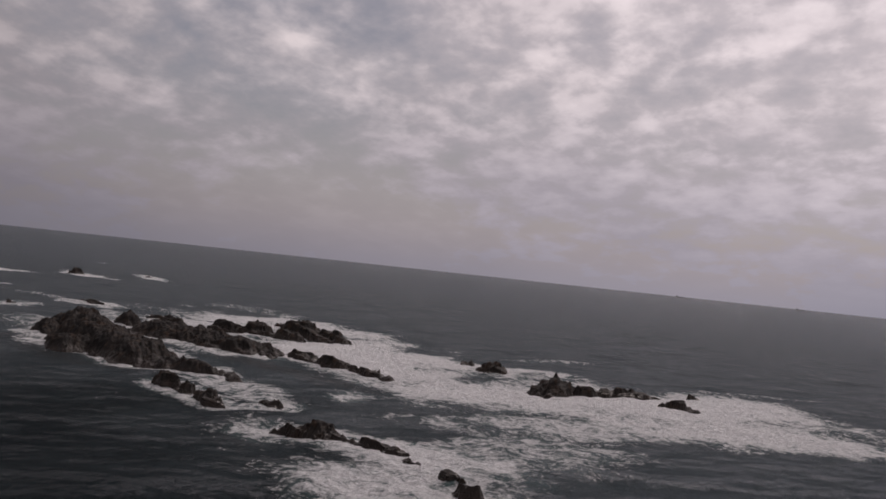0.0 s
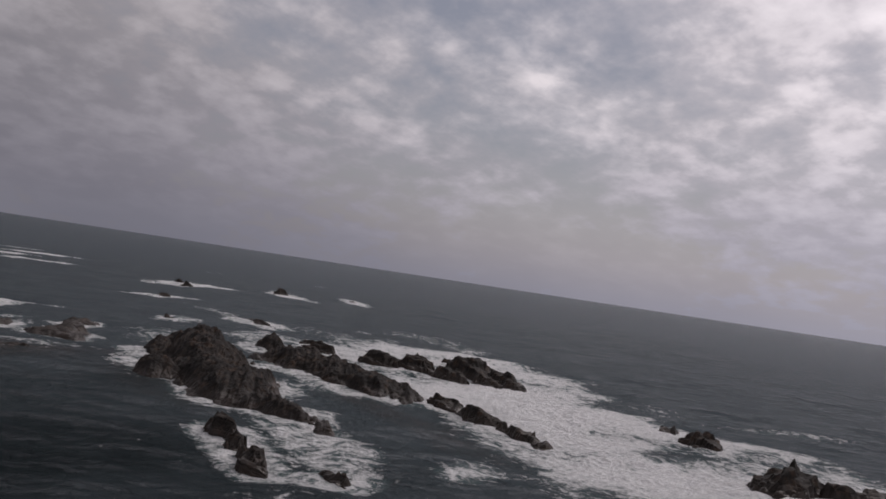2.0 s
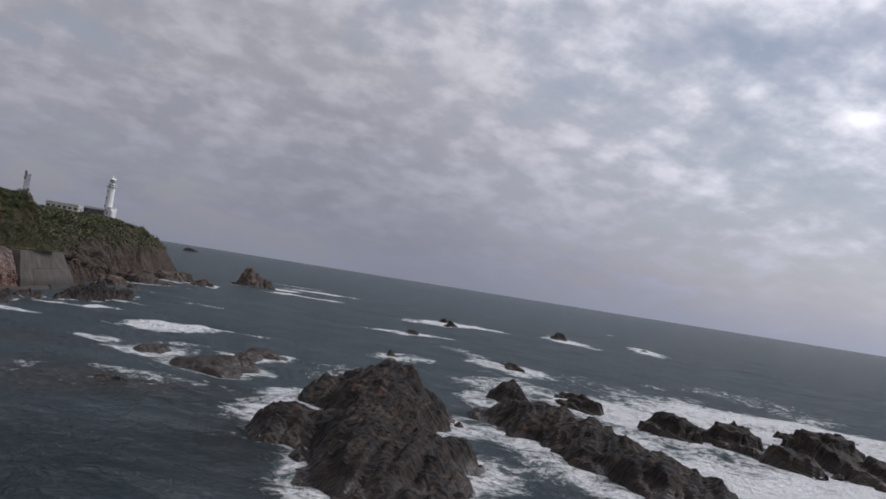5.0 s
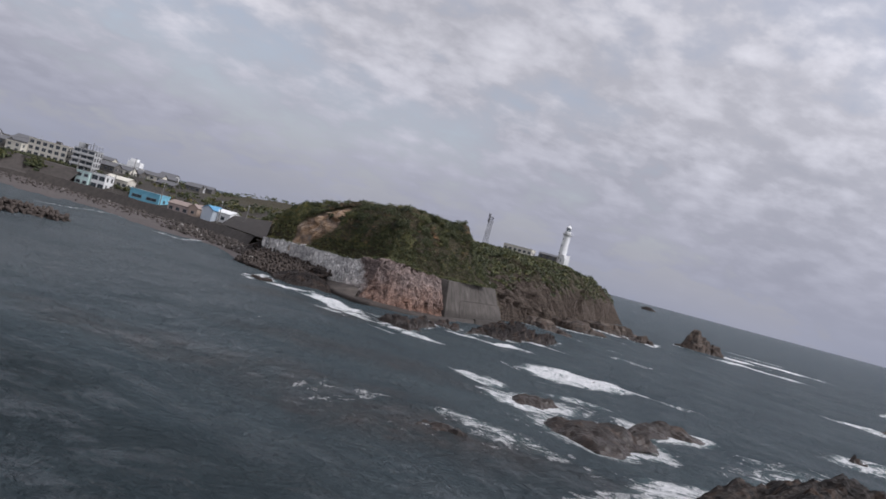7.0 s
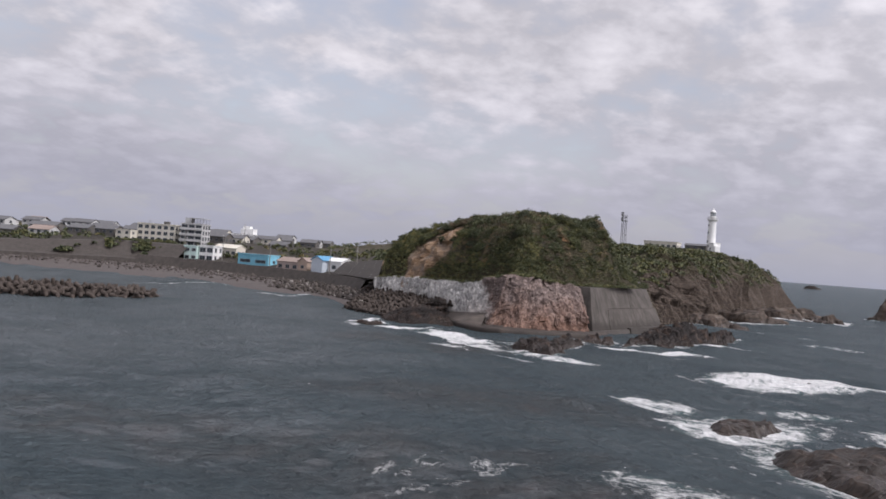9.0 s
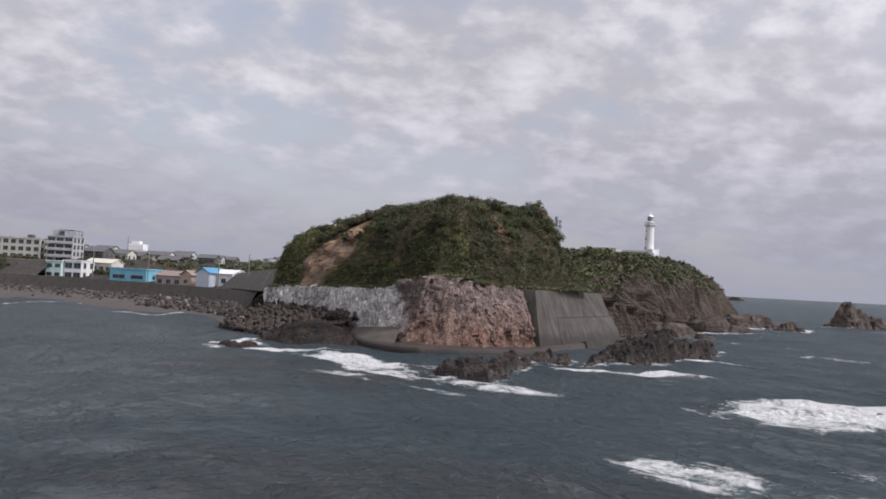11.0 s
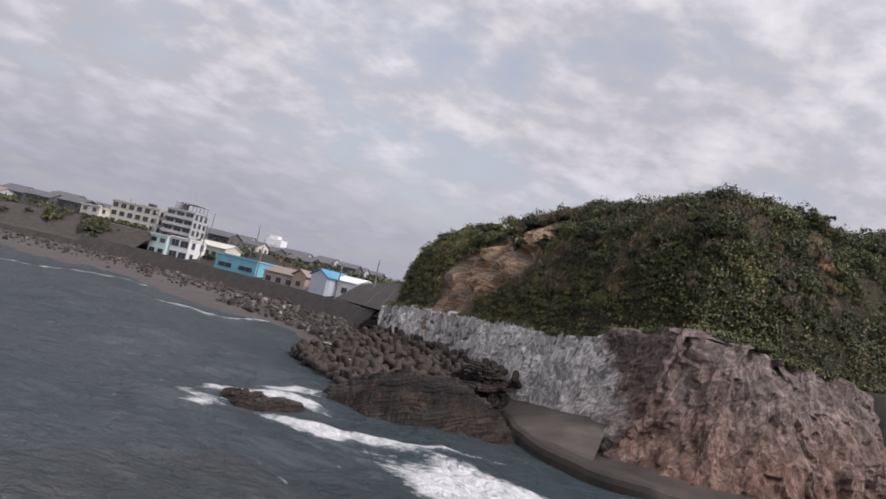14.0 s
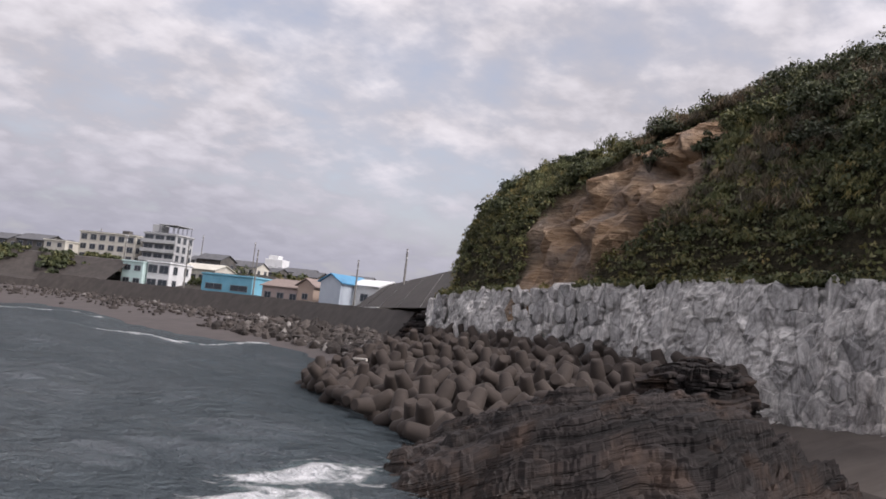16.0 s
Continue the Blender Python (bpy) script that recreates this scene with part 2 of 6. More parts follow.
def sea_material():
    m = Mat("sea_water", 0.2, spec=0.5)
    foam, murk = m.attr("foam"), m.attr("murk")
    streak = m.noise(0.22, 8, 0.68, (1, 1, 1), 20, 1.6)
    froth = m.noise(1.1, 8, 0.72, (1, 1, 1), 0, 1.0)
    lace = m.cells(0.42, (1, 1, 0.2))
    web = m.ramp(lace, [(0.0, 1.0), (0.10, 0.55), (0.35, 0.0)])
    body = m.math("ADD", m.math("MULTIPLY", streak, 0.62), m.math("MULTIPLY", froth, 0.38))
    body = m.math("ADD", m.math("MULTIPLY", m.math("SUBTRACT", body, 0.5), 2.7), m.math("ADD", m.math("MULTIPLY", web, 0.10), 0.545))
    level = m.math("SUBTRACT", m.math("ADD", foam, body), 1.0)
    white = m.ramp(m.math("ADD", m.math("MULTIPLY", level, 1.7), 0.03, True), [(0.0, 0.0), (0.14, 0.30), (0.42, 0.84), (0.8, 1.0)])
    patches = m.noise(0.05, 6, 0.7)
    deep = m.ramp(patches, [(0.3, (0.045, 0.064, 0.074)), (0.7, (0.078, 0.098, 0.108))])
    # near water: its weak sky reflection is painted in as a darker colour
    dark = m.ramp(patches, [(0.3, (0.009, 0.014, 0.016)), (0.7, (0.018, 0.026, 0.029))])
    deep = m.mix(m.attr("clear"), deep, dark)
    deep = m.mix(m.attr("sandy"), deep, m.ramp(patches, [(0.3, (0.074, 0.092, 0.102)), (0.7, (0.115, 0.131, 0.140))]))
    churned = m.ramp(froth, [(0.3, (0.10, 0.17, 0.17)), (0.7, (0.21, 0.30, 0.295))])
    c = m.mix(m.math("MULTIPLY", m.math("SUBTRACT", foam, 0.30, True), 1.7, True), deep, churned)
    shoal = m.ramp(m.noise(0.3, 5, 0.6), [(0.35, (0.030, 0.036, 0.034)), (0.7, (0.105, 0.062, 0.045))])
    c = m.mix(m.math("MULTIPLY", murk, 0.5), c, shoal)
    c = m.mix(white, c, m.ramp(froth, [(0.3, (0.66, 0.67, 0.68)), (0.6, (0.90, 0.90, 0.90))]))
    m.colour(c)
    m.rough(m.mix(white, 0.16, 0.9))
    chop = m.noise(0.62, 6, 0.66, (0.9, 1.1, 1), 30, 0.25)
    ripple = m.noise(1.7, 4, 0.62, (0.8, 1.1, 1), 40, 0.2)
    swell = m.noise(0.13, 3, 0.5, (0.8, 1.2, 1), 30)
    h = m.math("ADD", m.math("MULTIPLY", swell, 1.2), m.math("ADD", m.math("MULTIPLY", chop, 2.1), m.math("MULTIPLY", ripple, 0.6)))
    m.bump(m.math("ADD", h, m.math("MULTIPLY", white, 0.25)), 1.0, 1.05)
    # a choppy sheet never turns into a full mirror: the sheen rises with the angle but stays capped
    m.b.inputs["Specular IOR Level"].default_value = 0.0
    fres = m.n.new("ShaderNodeFresnel")
    fres.inputs["IOR"].default_value = 1.3
    gloss = m.n.new("ShaderNodeBsdfGlossy")
    gloss.inputs["Roughness"].default_value = 0.07
    bumpy = m.b.inputs["Normal"].links[0].from_socket
    m.l.new(bumpy, gloss.inputs["Normal"])
    m.l.new(bumpy, fres.inputs["Normal"])
    # the clear attribute also dims the mirrored sky by hand
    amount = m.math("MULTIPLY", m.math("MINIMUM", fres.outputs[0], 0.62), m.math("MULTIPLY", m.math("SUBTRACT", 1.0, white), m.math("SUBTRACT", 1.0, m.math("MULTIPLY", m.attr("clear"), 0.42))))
    both = m.n.new("ShaderNodeMixShader")
    m.l.new(amount, both.inputs[0])
    m.l.new(m.b.outputs[0], both.inputs[1])
    m.l.new(gloss.outputs[0], both.inputs[2])
    m.l.new(both.outputs[0], m.n["Material Output"].inputs[0])
    return m.m


def rock_material(name, dark, mid, pale, fine, tilt=0.16, wet=0.6):
    """Bedded sea rock: thin dipping layers, cracks, paler dry tops and a dark wet foot with weed."""
    m = Mat(name, 0.75, spec=0.35)
    broad = m.noise(0.22, 5, 0.6)
    sep = m.n.new("ShaderNodeSeparateXYZ")
    m.l.new(m.pos, sep.inputs[0])
    lay = m.n.new("ShaderNodeCombineXYZ")
    m.put(m.math("ADD", m.attr("bed"), m.math("MULTIPLY", broad, 0.8)), lay.inputs[0])
    m.put(m.math("MULTIPLY", sep.outputs[0], tilt), lay.inputs[1])
    m.put(m.math("MULTIPLY", sep.outputs[1], tilt), lay.inputs[2])
    beds = m.noise(fine, 6, 0.62, coord=lay.outputs[0])
    grit = m.noise(5.0, 6, 0.65)
    c = m.ramp(m.math("ADD", m.math("MULTIPLY", beds, 0.6), m.math("MULTIPLY", broad, 0.4)), [(0.34, dark), (0.50, mid), (0.68, pale)])
    c = m.mix(0.5, c, m.ramp(grit, [(0.3, (0.35, 0.35, 0.35)), (0.7, (1.25, 1.22, 1.2))]), "MULTIPLY")
    seam = m.noise(fine * 2.1, 4, 0.6, coord=lay.outputs[0])
    crack = m.ramp(seam, [(0.36, 0.22), (0.48, 1.0)])
    c = m.mix(0.75, c, crack, "MULTIPLY")
    rust = m.ramp(m.noise(0.5, 5, 0.6), [(0.52, 0.0), (0.75, 1.0)])
    c = m.mix(m.math("MULTIPLY", rust, 0.45), c, (0.13, 0.075, 0.045))
    edge = m.math("ADD", m.axis(2), m.math("MULTIPLY", m.math("SUBTRACT", broad, 0.5), 2.5))
    foot = m.ramp(m.math("DIVIDE", edge, 2.2, True), [(0.15, 1.0), (0.75, 0.0)])
    c = m.mix(m.math("MULTIPLY", foot, wet), c, m.ramp(grit, [(0.35, (0.012, 0.010, 0.008)), (0.7, (0.050, 0.028, 0.018))]))
    m.colour(c)
    m.rough(m.mix(foot, 0.82, 0.38))
    m.bump(m.math("ADD", m.math("MULTIPLY", beds, 0.8), m.math("ADD", m.math("MULTIPLY", grit, 0.16), m.math("MULTIPLY", crack, 0.5))), 0.8, 0.22)
    return m.m


def land_material():
    """Headland ground: soil and dry grass, with bare ochre rock, grey cliff and sand where the attributes say so."""
    m = Mat("headland_ground", 0.9, spec=0.2)
    broad, grit = m.noise(0.12, 5, 0.6), m.noise(2.2, 7, 0.65)
    soil = m.ramp(grit, [(0.3, (0.020, 0.020, 0.011)), (0.55, (0.055, 0.047, 0.028)), (0.8, (0.12, 0.10, 0.062))])
    beds = m.noise(1.1, 6, 0.65, (0.35, 0.35, 3.4), 0, 0.7)
    ochre = m.ramp(beds, [(0.3, (0.10, 0.060, 0.036)), (0.5, (0.37, 0.245, 0.150)), (0.7, (0.54, 0.40, 0.27))])
    ochre = m.mix(m.ramp(m.noise(0.35, 4), [(0.4, 0.0), (0.7, 1.0)]), ochre, m.ramp(grit, [(0.3, (0.16, 0.125, 0.105)), (0.7, (0.38, 0.32, 0.27))]))
    cliff = m.ramp(m.math("ADD", m.math("MULTIPLY", beds, 0.5), m.math("MULTIPLY", grit, 0.5)),
                   [(0.36, (0.018, 0.014, 0.012)), (0.54, (0.085, 0.066, 0.053)), (0.72, (0.20, 0.16, 0.13))])
    c = m.mix(m.attr("rock"), soil, cliff)
    c = m.mix(m.attr("bare"), c, ochre)
    c = m.mix(m.attr("town"), c, m.ramp(grit, [(0.3, (0.030, 0.027, 0.023)), (0.7, (0.068, 0.060, 0.051))]))
    m.colour(c)
    m.bump(m.math("ADD", beds, grit), 0.9, 0.5)
    return m.m


def wall_material():
    """Rough stone facing: pale grey at one end, mauve brown with rust at the other."""
    m = Mat("stone_facing", 0.85, spec=0.3)
    cr = m.cells(0.8, (1, 1, 0.62))
    block = m.ramp(m.cells(0.8, (1, 1, 0.62), "F1"), [(0.1, (0.62, 0.62, 0.63)), (0.9, (1.38, 1.36, 1.34))])
    vein = m.noise(1.25, 9, 0.76, (1.3, 1.3, 0.8), 0, 0.9)
    grit = m.noise(6, 5, 0.65)
    grey = m.ramp(vein, [(0.30, (0.16, 0.152, 0.147)), (0.43, (0.37, 0.36, 0.35)), (0.57, (0.70, 0.69, 0.67))])
    brown = m.ramp(vein, [(0.3, (0.044, 0.032, 0.028)), (0.5, (0.135, 0.104, 0.095)), (0.70, (0.32, 0.262, 0.245))])
    rusty = m.ramp(vein, [(0.3, (0.030, 0.016, 0.012)), (0.5, (0.112, 0.060, 0.041)), (0.70, (0.27, 0.185, 0.142))])
    along = m.math("ADD", m.math("ADD", m.axis(0), m.axis(2)), m.math("MULTIPLY", m.math("SUBTRACT", m.noise(0.35, 5, 0.65), 0.5), 9.0))
    east = m.ramp(m.math("DIVIDE", m.math("ADD", along, 226.0), 4.0, True), [(0.1, 0.0), (0.9, 1.0)])
    c = m.mix(east, grey, brown)
    height = m.math("ADD", m.axis(2), m.math("MULTIPLY", m.math("SUBTRACT", m.noise(0.28, 5, 0.6), 0.5), 9.0))
    stain = m.ramp(m.math("DIVIDE", height, 8.0, True), [(0.2, 1.0), (0.95, 0.0)])
    c = m.mix(m.math("MULTIPLY", stain, m.math("MULTIPLY", east, 0.85)), c, rusty)
    corner = m.ramp(m.math("DIVIDE", m.math("ADD", m.axis(0), 241.0), 9.0, True), [(0.0, 0.0), (1.0, 1.0)])
    c = m.mix(m.math("MULTIPLY", m.math("MULTIPLY", stain, corner), m.math("MULTIPLY", m.math("SUBTRACT", 1.0, east), 0.55)), c, rusty)
    rnd = m.ramp(m.island(), [(0.0, (0.68, 0.68, 0.68)), (1.0, (1.22, 1.2, 1.18))])
    c = m.mix(0.8, c, rnd, "MULTIPLY")
    each = m.ramp(m.random(), [(0.0, (0.75, 0.75, 0.76)), (1.0, (1.2, 1.19, 1.18))])
    c = m.mix(0.8, c, each, "MULTIPLY")
    c = m.mix(0.75, c, block, "MULTIPLY")
    c = m.mix(0.5, c, m.ramp(cr, [(0.0, 0.2), (0.05, 1.0)]), "MULTIPLY")
    c = m.mix(0.4, c, m.ramp(grit, [(0.3, 0.5), (0.7, 1.2)]), "MULTIPLY")
    m.colour(c)
    m.bump(m.math("ADD", m.math("MULTIPLY", vein, 1.0), m.math("MULTIPLY", grit, 0.35)), 0.9, 0.25)
    return m.m


def leaf_material(name, a, b, c):
    m = Mat(name, 0.6, spec=0.3)
    col = m.ramp(m.island(), [(0.0, a), (0.5, b), (1.0, c)])
    patch = m.ramp(m.noise(0.16, 4, 0.6), [(0.32, (0.55, 0.55, 0.5)), (0.55, (1.0, 1.0, 1.0)), (0.72, (1.35, 1.2, 0.95))])
    clump = m.ramp(m.noise(0.62, 3, 0.5), [(0.30, (0.70, 0.72, 0.68)), (0.52, (1.0, 1.0, 1.0)), (0.70, (1.25, 1.2, 1.1))])
    tone = m.ramp(m.attr("tone"), [(0.0, (0.48, 0.54, 0.58)), (0.35, (0.78, 0.86, 0.76)), (0.65, (1.12, 1.10, 0.95)), (0.85, (1.45, 1.28, 0.98)), (1.0, (1.7, 1.35, 1.08))])
    m.colour(m.mix(0.95, m.mix(0.9, m.mix(0.8, col, patch, "MULTIPLY"), clump, "MULTIPLY"), tone, "MULTIPLY"))
    return m.m


SEA = sea_material()
ROCK = rock_material("dark_bedded_rock", (0.0035, 0.0027, 0.0022), (0.0125, 0.0092, 0.0075), (0.060, 0.046, 0.038), 1.5, 0.04)
ROCK_B = rock_material("grey_bedded_rock", (0.005, 0.004, 0.0032), (0.016, 0.0120, 0.0095), (0.048, 0.037, 0.030), 1.1, 0.14)
ROCK_C = rock_material("layered_shore_rock", (0.0055, 0.0043, 0.0037), (0.0175, 0.0134, 0.012), (0.066, 0.053, 0.049), 2.4, 0.05)
STACK = rock_material("brown_stack_rock", (0.022, 0.017, 0.014), (0.075, 0.058, 0.047), (0.16, 0.128, 0.10), 0.7, 0.2, wet=0.8)
LAND = land_material()
FACING = wall_material()
LEAF = leaf_material("shrub_leaf", (0.044, 0.054, 0.025), (0.084, 0.094, 0.045), (0.142, 0.136, 0.072))
LEAF_PALE = leaf_material("dry_grass_leaf", (0.100, 0.108, 0.046), (0.140, 0.140, 0.064), (0.195, 0.178, 0.096))
LEAF_DRY = leaf_material("dry_twigs", (0.095, 0.073, 0.052), (0.155, 0.12, 0.088), (0.22, 0.175, 0.13))
WALL_CONCRETE = streaked("streaked_concrete", (0.050, 0.043, 0.038), (0.092, 0.081, 0.072), (0.026, 0.022, 0.019))
DARK_CONCRETE = plain("dark_wet_concrete", (0.034, 0.028, 0.024), (0.062, 0.052, 0.045), 0.6, 0.8, 0.3, stain=0.5)
FOOTING = plain("stained_footing_concrete", (0.014, 0.0105, 0.0085), (0.050, 0.037, 0.029), 0.28, 0.75, 0.3, stain=0.7)
RAMP = plain("pale_ramp_concrete", (0.045, 0.036, 0.030), (0.105, 0.086, 0.073), 0.3, 0.8, 0.3, stain=0.5)
TETRA = plain("tetrapod_concrete", (0.032, 0.0235, 0.019), (0.062, 0.047, 0.038), 0.9, 0.85, 0.3, stain=0.3)
SAND = plain("grey_sand", (0.055, 0.045, 0.042), (0.085, 0.070, 0.065), 0.4, 0.9, 0.2)
WHITE = plain("white_paint", (0.66, 0.66, 0.65), (0.78, 0.78, 0.77), 0.6, 0.6, 0.05, stain=0.15)
CREAM = plain("cream_render", (0.52, 0.49, 0.42), (0.62, 0.59, 0.51), 0.6, 0.75, 0.08, stain=0.2)
MINT = plain("mint_render", (0.47, 0.61, 0.58), (0.56, 0.70, 0.67), 0.6, 0.7, 0.06, stain=0.15)
BLUE = plain("bright_blue_paint", (0.14, 0.38, 0.50), (0.20, 0.47, 0.59), 0.6, 0.6, 0.06, stain=0.15)
PINK = plain("pinkish_render", (0.36, 0.285, 0.255), (0.44, 0.36, 0.325), 0.6, 0.75, 0.08, stain=0.2)
ORANGE = plain("tan_render", (0.36, 0.27, 0.215), (0.44, 0.34, 0.275), 0.6, 0.75, 0.08, stain=0.2)
PALE_BLUE = plain("pale_blue_cladding", (0.42, 0.47, 0.53), (0.50, 0.55, 0.60), 0.6, 0.7, 0.06, stain=0.2)
GREY_PAINT = plain("light_grey_render", (0.40, 0.40, 0.40), (0.50, 0.50, 0.49), 0.6, 0.75, 0.08, stain=0.25)
DARK_WALL = plain("dark_weathered_cladding", (0.07, 0.065, 0.06), (0.13, 0.12, 0.11), 0.6, 0.8, 0.1)
ROOF_GREY = plain("grey_roof_tile", (0.075, 0.075, 0.08), (0.13, 0.13, 0.135), 1.2, 0.7, 0.3)
ROOF_BROWN = plain("brown_roof", (0.20, 0.155, 0.135), (0.28, 0.22, 0.19), 1.2, 0.75, 0.3)
ROOF_BLUE = plain("blue_roof_sheet", (0.06, 0.22, 0.38), (0.09, 0.28, 0.45), 0.8, 0.5, 0.1)
STEEL = plain("galvanised_steel", (0.20, 0.20, 0.21), (0.30, 0.30, 0.31), 2.0, 0.5, 0.05, metal=0.7)
WOOD_POLE = plain("pole_concrete", (0.16, 0.15, 0.14), (0.24, 0.23, 0.21), 1.0, 0.8, 0.1)
DRIFT = plain("bleached_driftwood", (0.42, 0.38, 0.33), (0.58, 0.54, 0.48), 3.0, 0.8, 0.3)
BARK = plain("bark", (0.05, 0.04, 0.03), (0.10, 0.08, 0.06), 4, 0.9, 0.4)
GLASS = plain("dark_window_glass", (0.035, 0.042, 0.05), (0.06, 0.07, 0.08), 0.8, 0.12, 0.0)
LANTERN = plain("lantern_glass", (0.10, 0.12, 0.13), (0.22, 0.24, 0.25), 1.5, 0.08, 0.0)


# ------------------------------------------------------------------ mesh helpers
def mesh_of(name, verts, faces, material, flat=True):
    me = bpy.data.meshes.new(name)
    me.from_pydata([tuple(map(float, v)) for v in verts], [], [tuple(map(int, f)) for f in faces])
    me.materials.append(material)
    me.polygons.foreach_set("use_smooth", [not flat] * len(me.polygons))
    me.update()
    return me


def quick_mesh(name, verts, faces, material, flat=True):
    """The same from arrays: faces of one size."""
    verts, faces = np.asarray(verts, np.float32), np.asarray(faces, np.int32)
    me = bpy.data.meshes.new(name)
    k = faces.shape[1]
    me.vertices.add(len(verts))
    me.vertices.foreach_set("co", verts.ravel())
    me.loops.add(faces.size)
    me.loops.foreach_set("vertex_index", faces.ravel())
    me.polygons.add(len(faces))
    me.polygons.foreach_set("loop_start", np.arange(0, faces.size, k, dtype=np.int32))
    me.polygons.foreach_set("use_smooth", np.full(len(faces), not flat))
    me.materials.append(material)
    me.update(calc_edges=True)
    return me


def add_attr(me, name, values):
    a = me.attributes.new(name, "FLOAT", "POINT")
    a.data.foreach_set("value", np.asarray(values, np.float32).ravel())


def grid_faces(nx, ny, keep=None):
    i = (np.arange(nx - 1)[:, None] * ny + np.arange(ny - 1)[None, :]).ravel()
    f = np.stack([i, i + ny, i + ny + 1, i + 1], 1)
    return f if keep is None else f[keep[f].any(1)]


def compact(verts, faces, *arrays):
    used = np.unique(faces)
    back = np.full(len(verts), -1)
    back[used] = np.arange(len(used))
    return (verts[used], back[faces], *(a[used] for a in arrays))


def part(name, bm, material, parent=None, label=""):
    me = bpy.data.meshes.new(name)
    bm.to_mesh(me)
    bm.free()
    me.materials.append(material)
    ob = new(name, me)
    if parent:
        ob.parent = parent
    return tagged(ob, label)


def box(w, d, h, x=0.0, y=0.0, z=0.0, bevel=0.0, taper=1.0):
    """A box standing on z, bevelled, its top scaled by taper."""
    bm = bmesh.new()
    bmesh.ops.create_cube(bm, size=1)
    for v in bm.verts:
        k = taper if v.co.z > 0 else 1
        v.co = Vector((v.co.x * w * k + x, v.co.y * d * k + y, (v.co.z + 0.5) * h + z))
    if bevel:
        bmesh.ops.bevel(bm, geom=list(bm.edges), offset=bevel, segments=1, affect="EDGES")
    return bm


def lathe(profile, steps=24, x=0.0, y=0.0):
    """A turned shape from (radius, height) pairs."""
    bm = bmesh.new()
    rings = []
    for r, z in profile:
        rings.append([bm.verts.new((x + r * math.cos(2 * math.pi * k / steps), y + r * math.sin(2 * math.pi * k / steps), z)) for k in range(steps)])
    for a, b in zip(rings, rings[1:]):
        for k in range(steps):
            bm.faces.new((a[k], a[(k + 1) % steps], b[(k + 1) % steps], b[k]))
    bm.faces.new(rings[0][::-1])
    bm.faces.new(rings[-1])
    return bm


def rod(a, b, r=0.05, steps=6):
    bm = bmesh.new()
    a, b = Vector(a), Vector(b)
    bmesh.ops.create_cone(bm, cap_ends=True, segments=steps, radius1=r, radius2=r, depth=(b - a).length)
    m = Matrix.Translation((a + b) / 2) @ (b - a).to_track_quat("Z", "Y").to_matrix().to_4x4()
    bmesh.ops.transform(bm, matrix=m, verts=bm.verts)
    return bm


def empty(name, m, label, category, group="", kind=""):
    ob = new(name)
    ob.matrix_world = m
    return tagged(ob, label, category, group, kind)
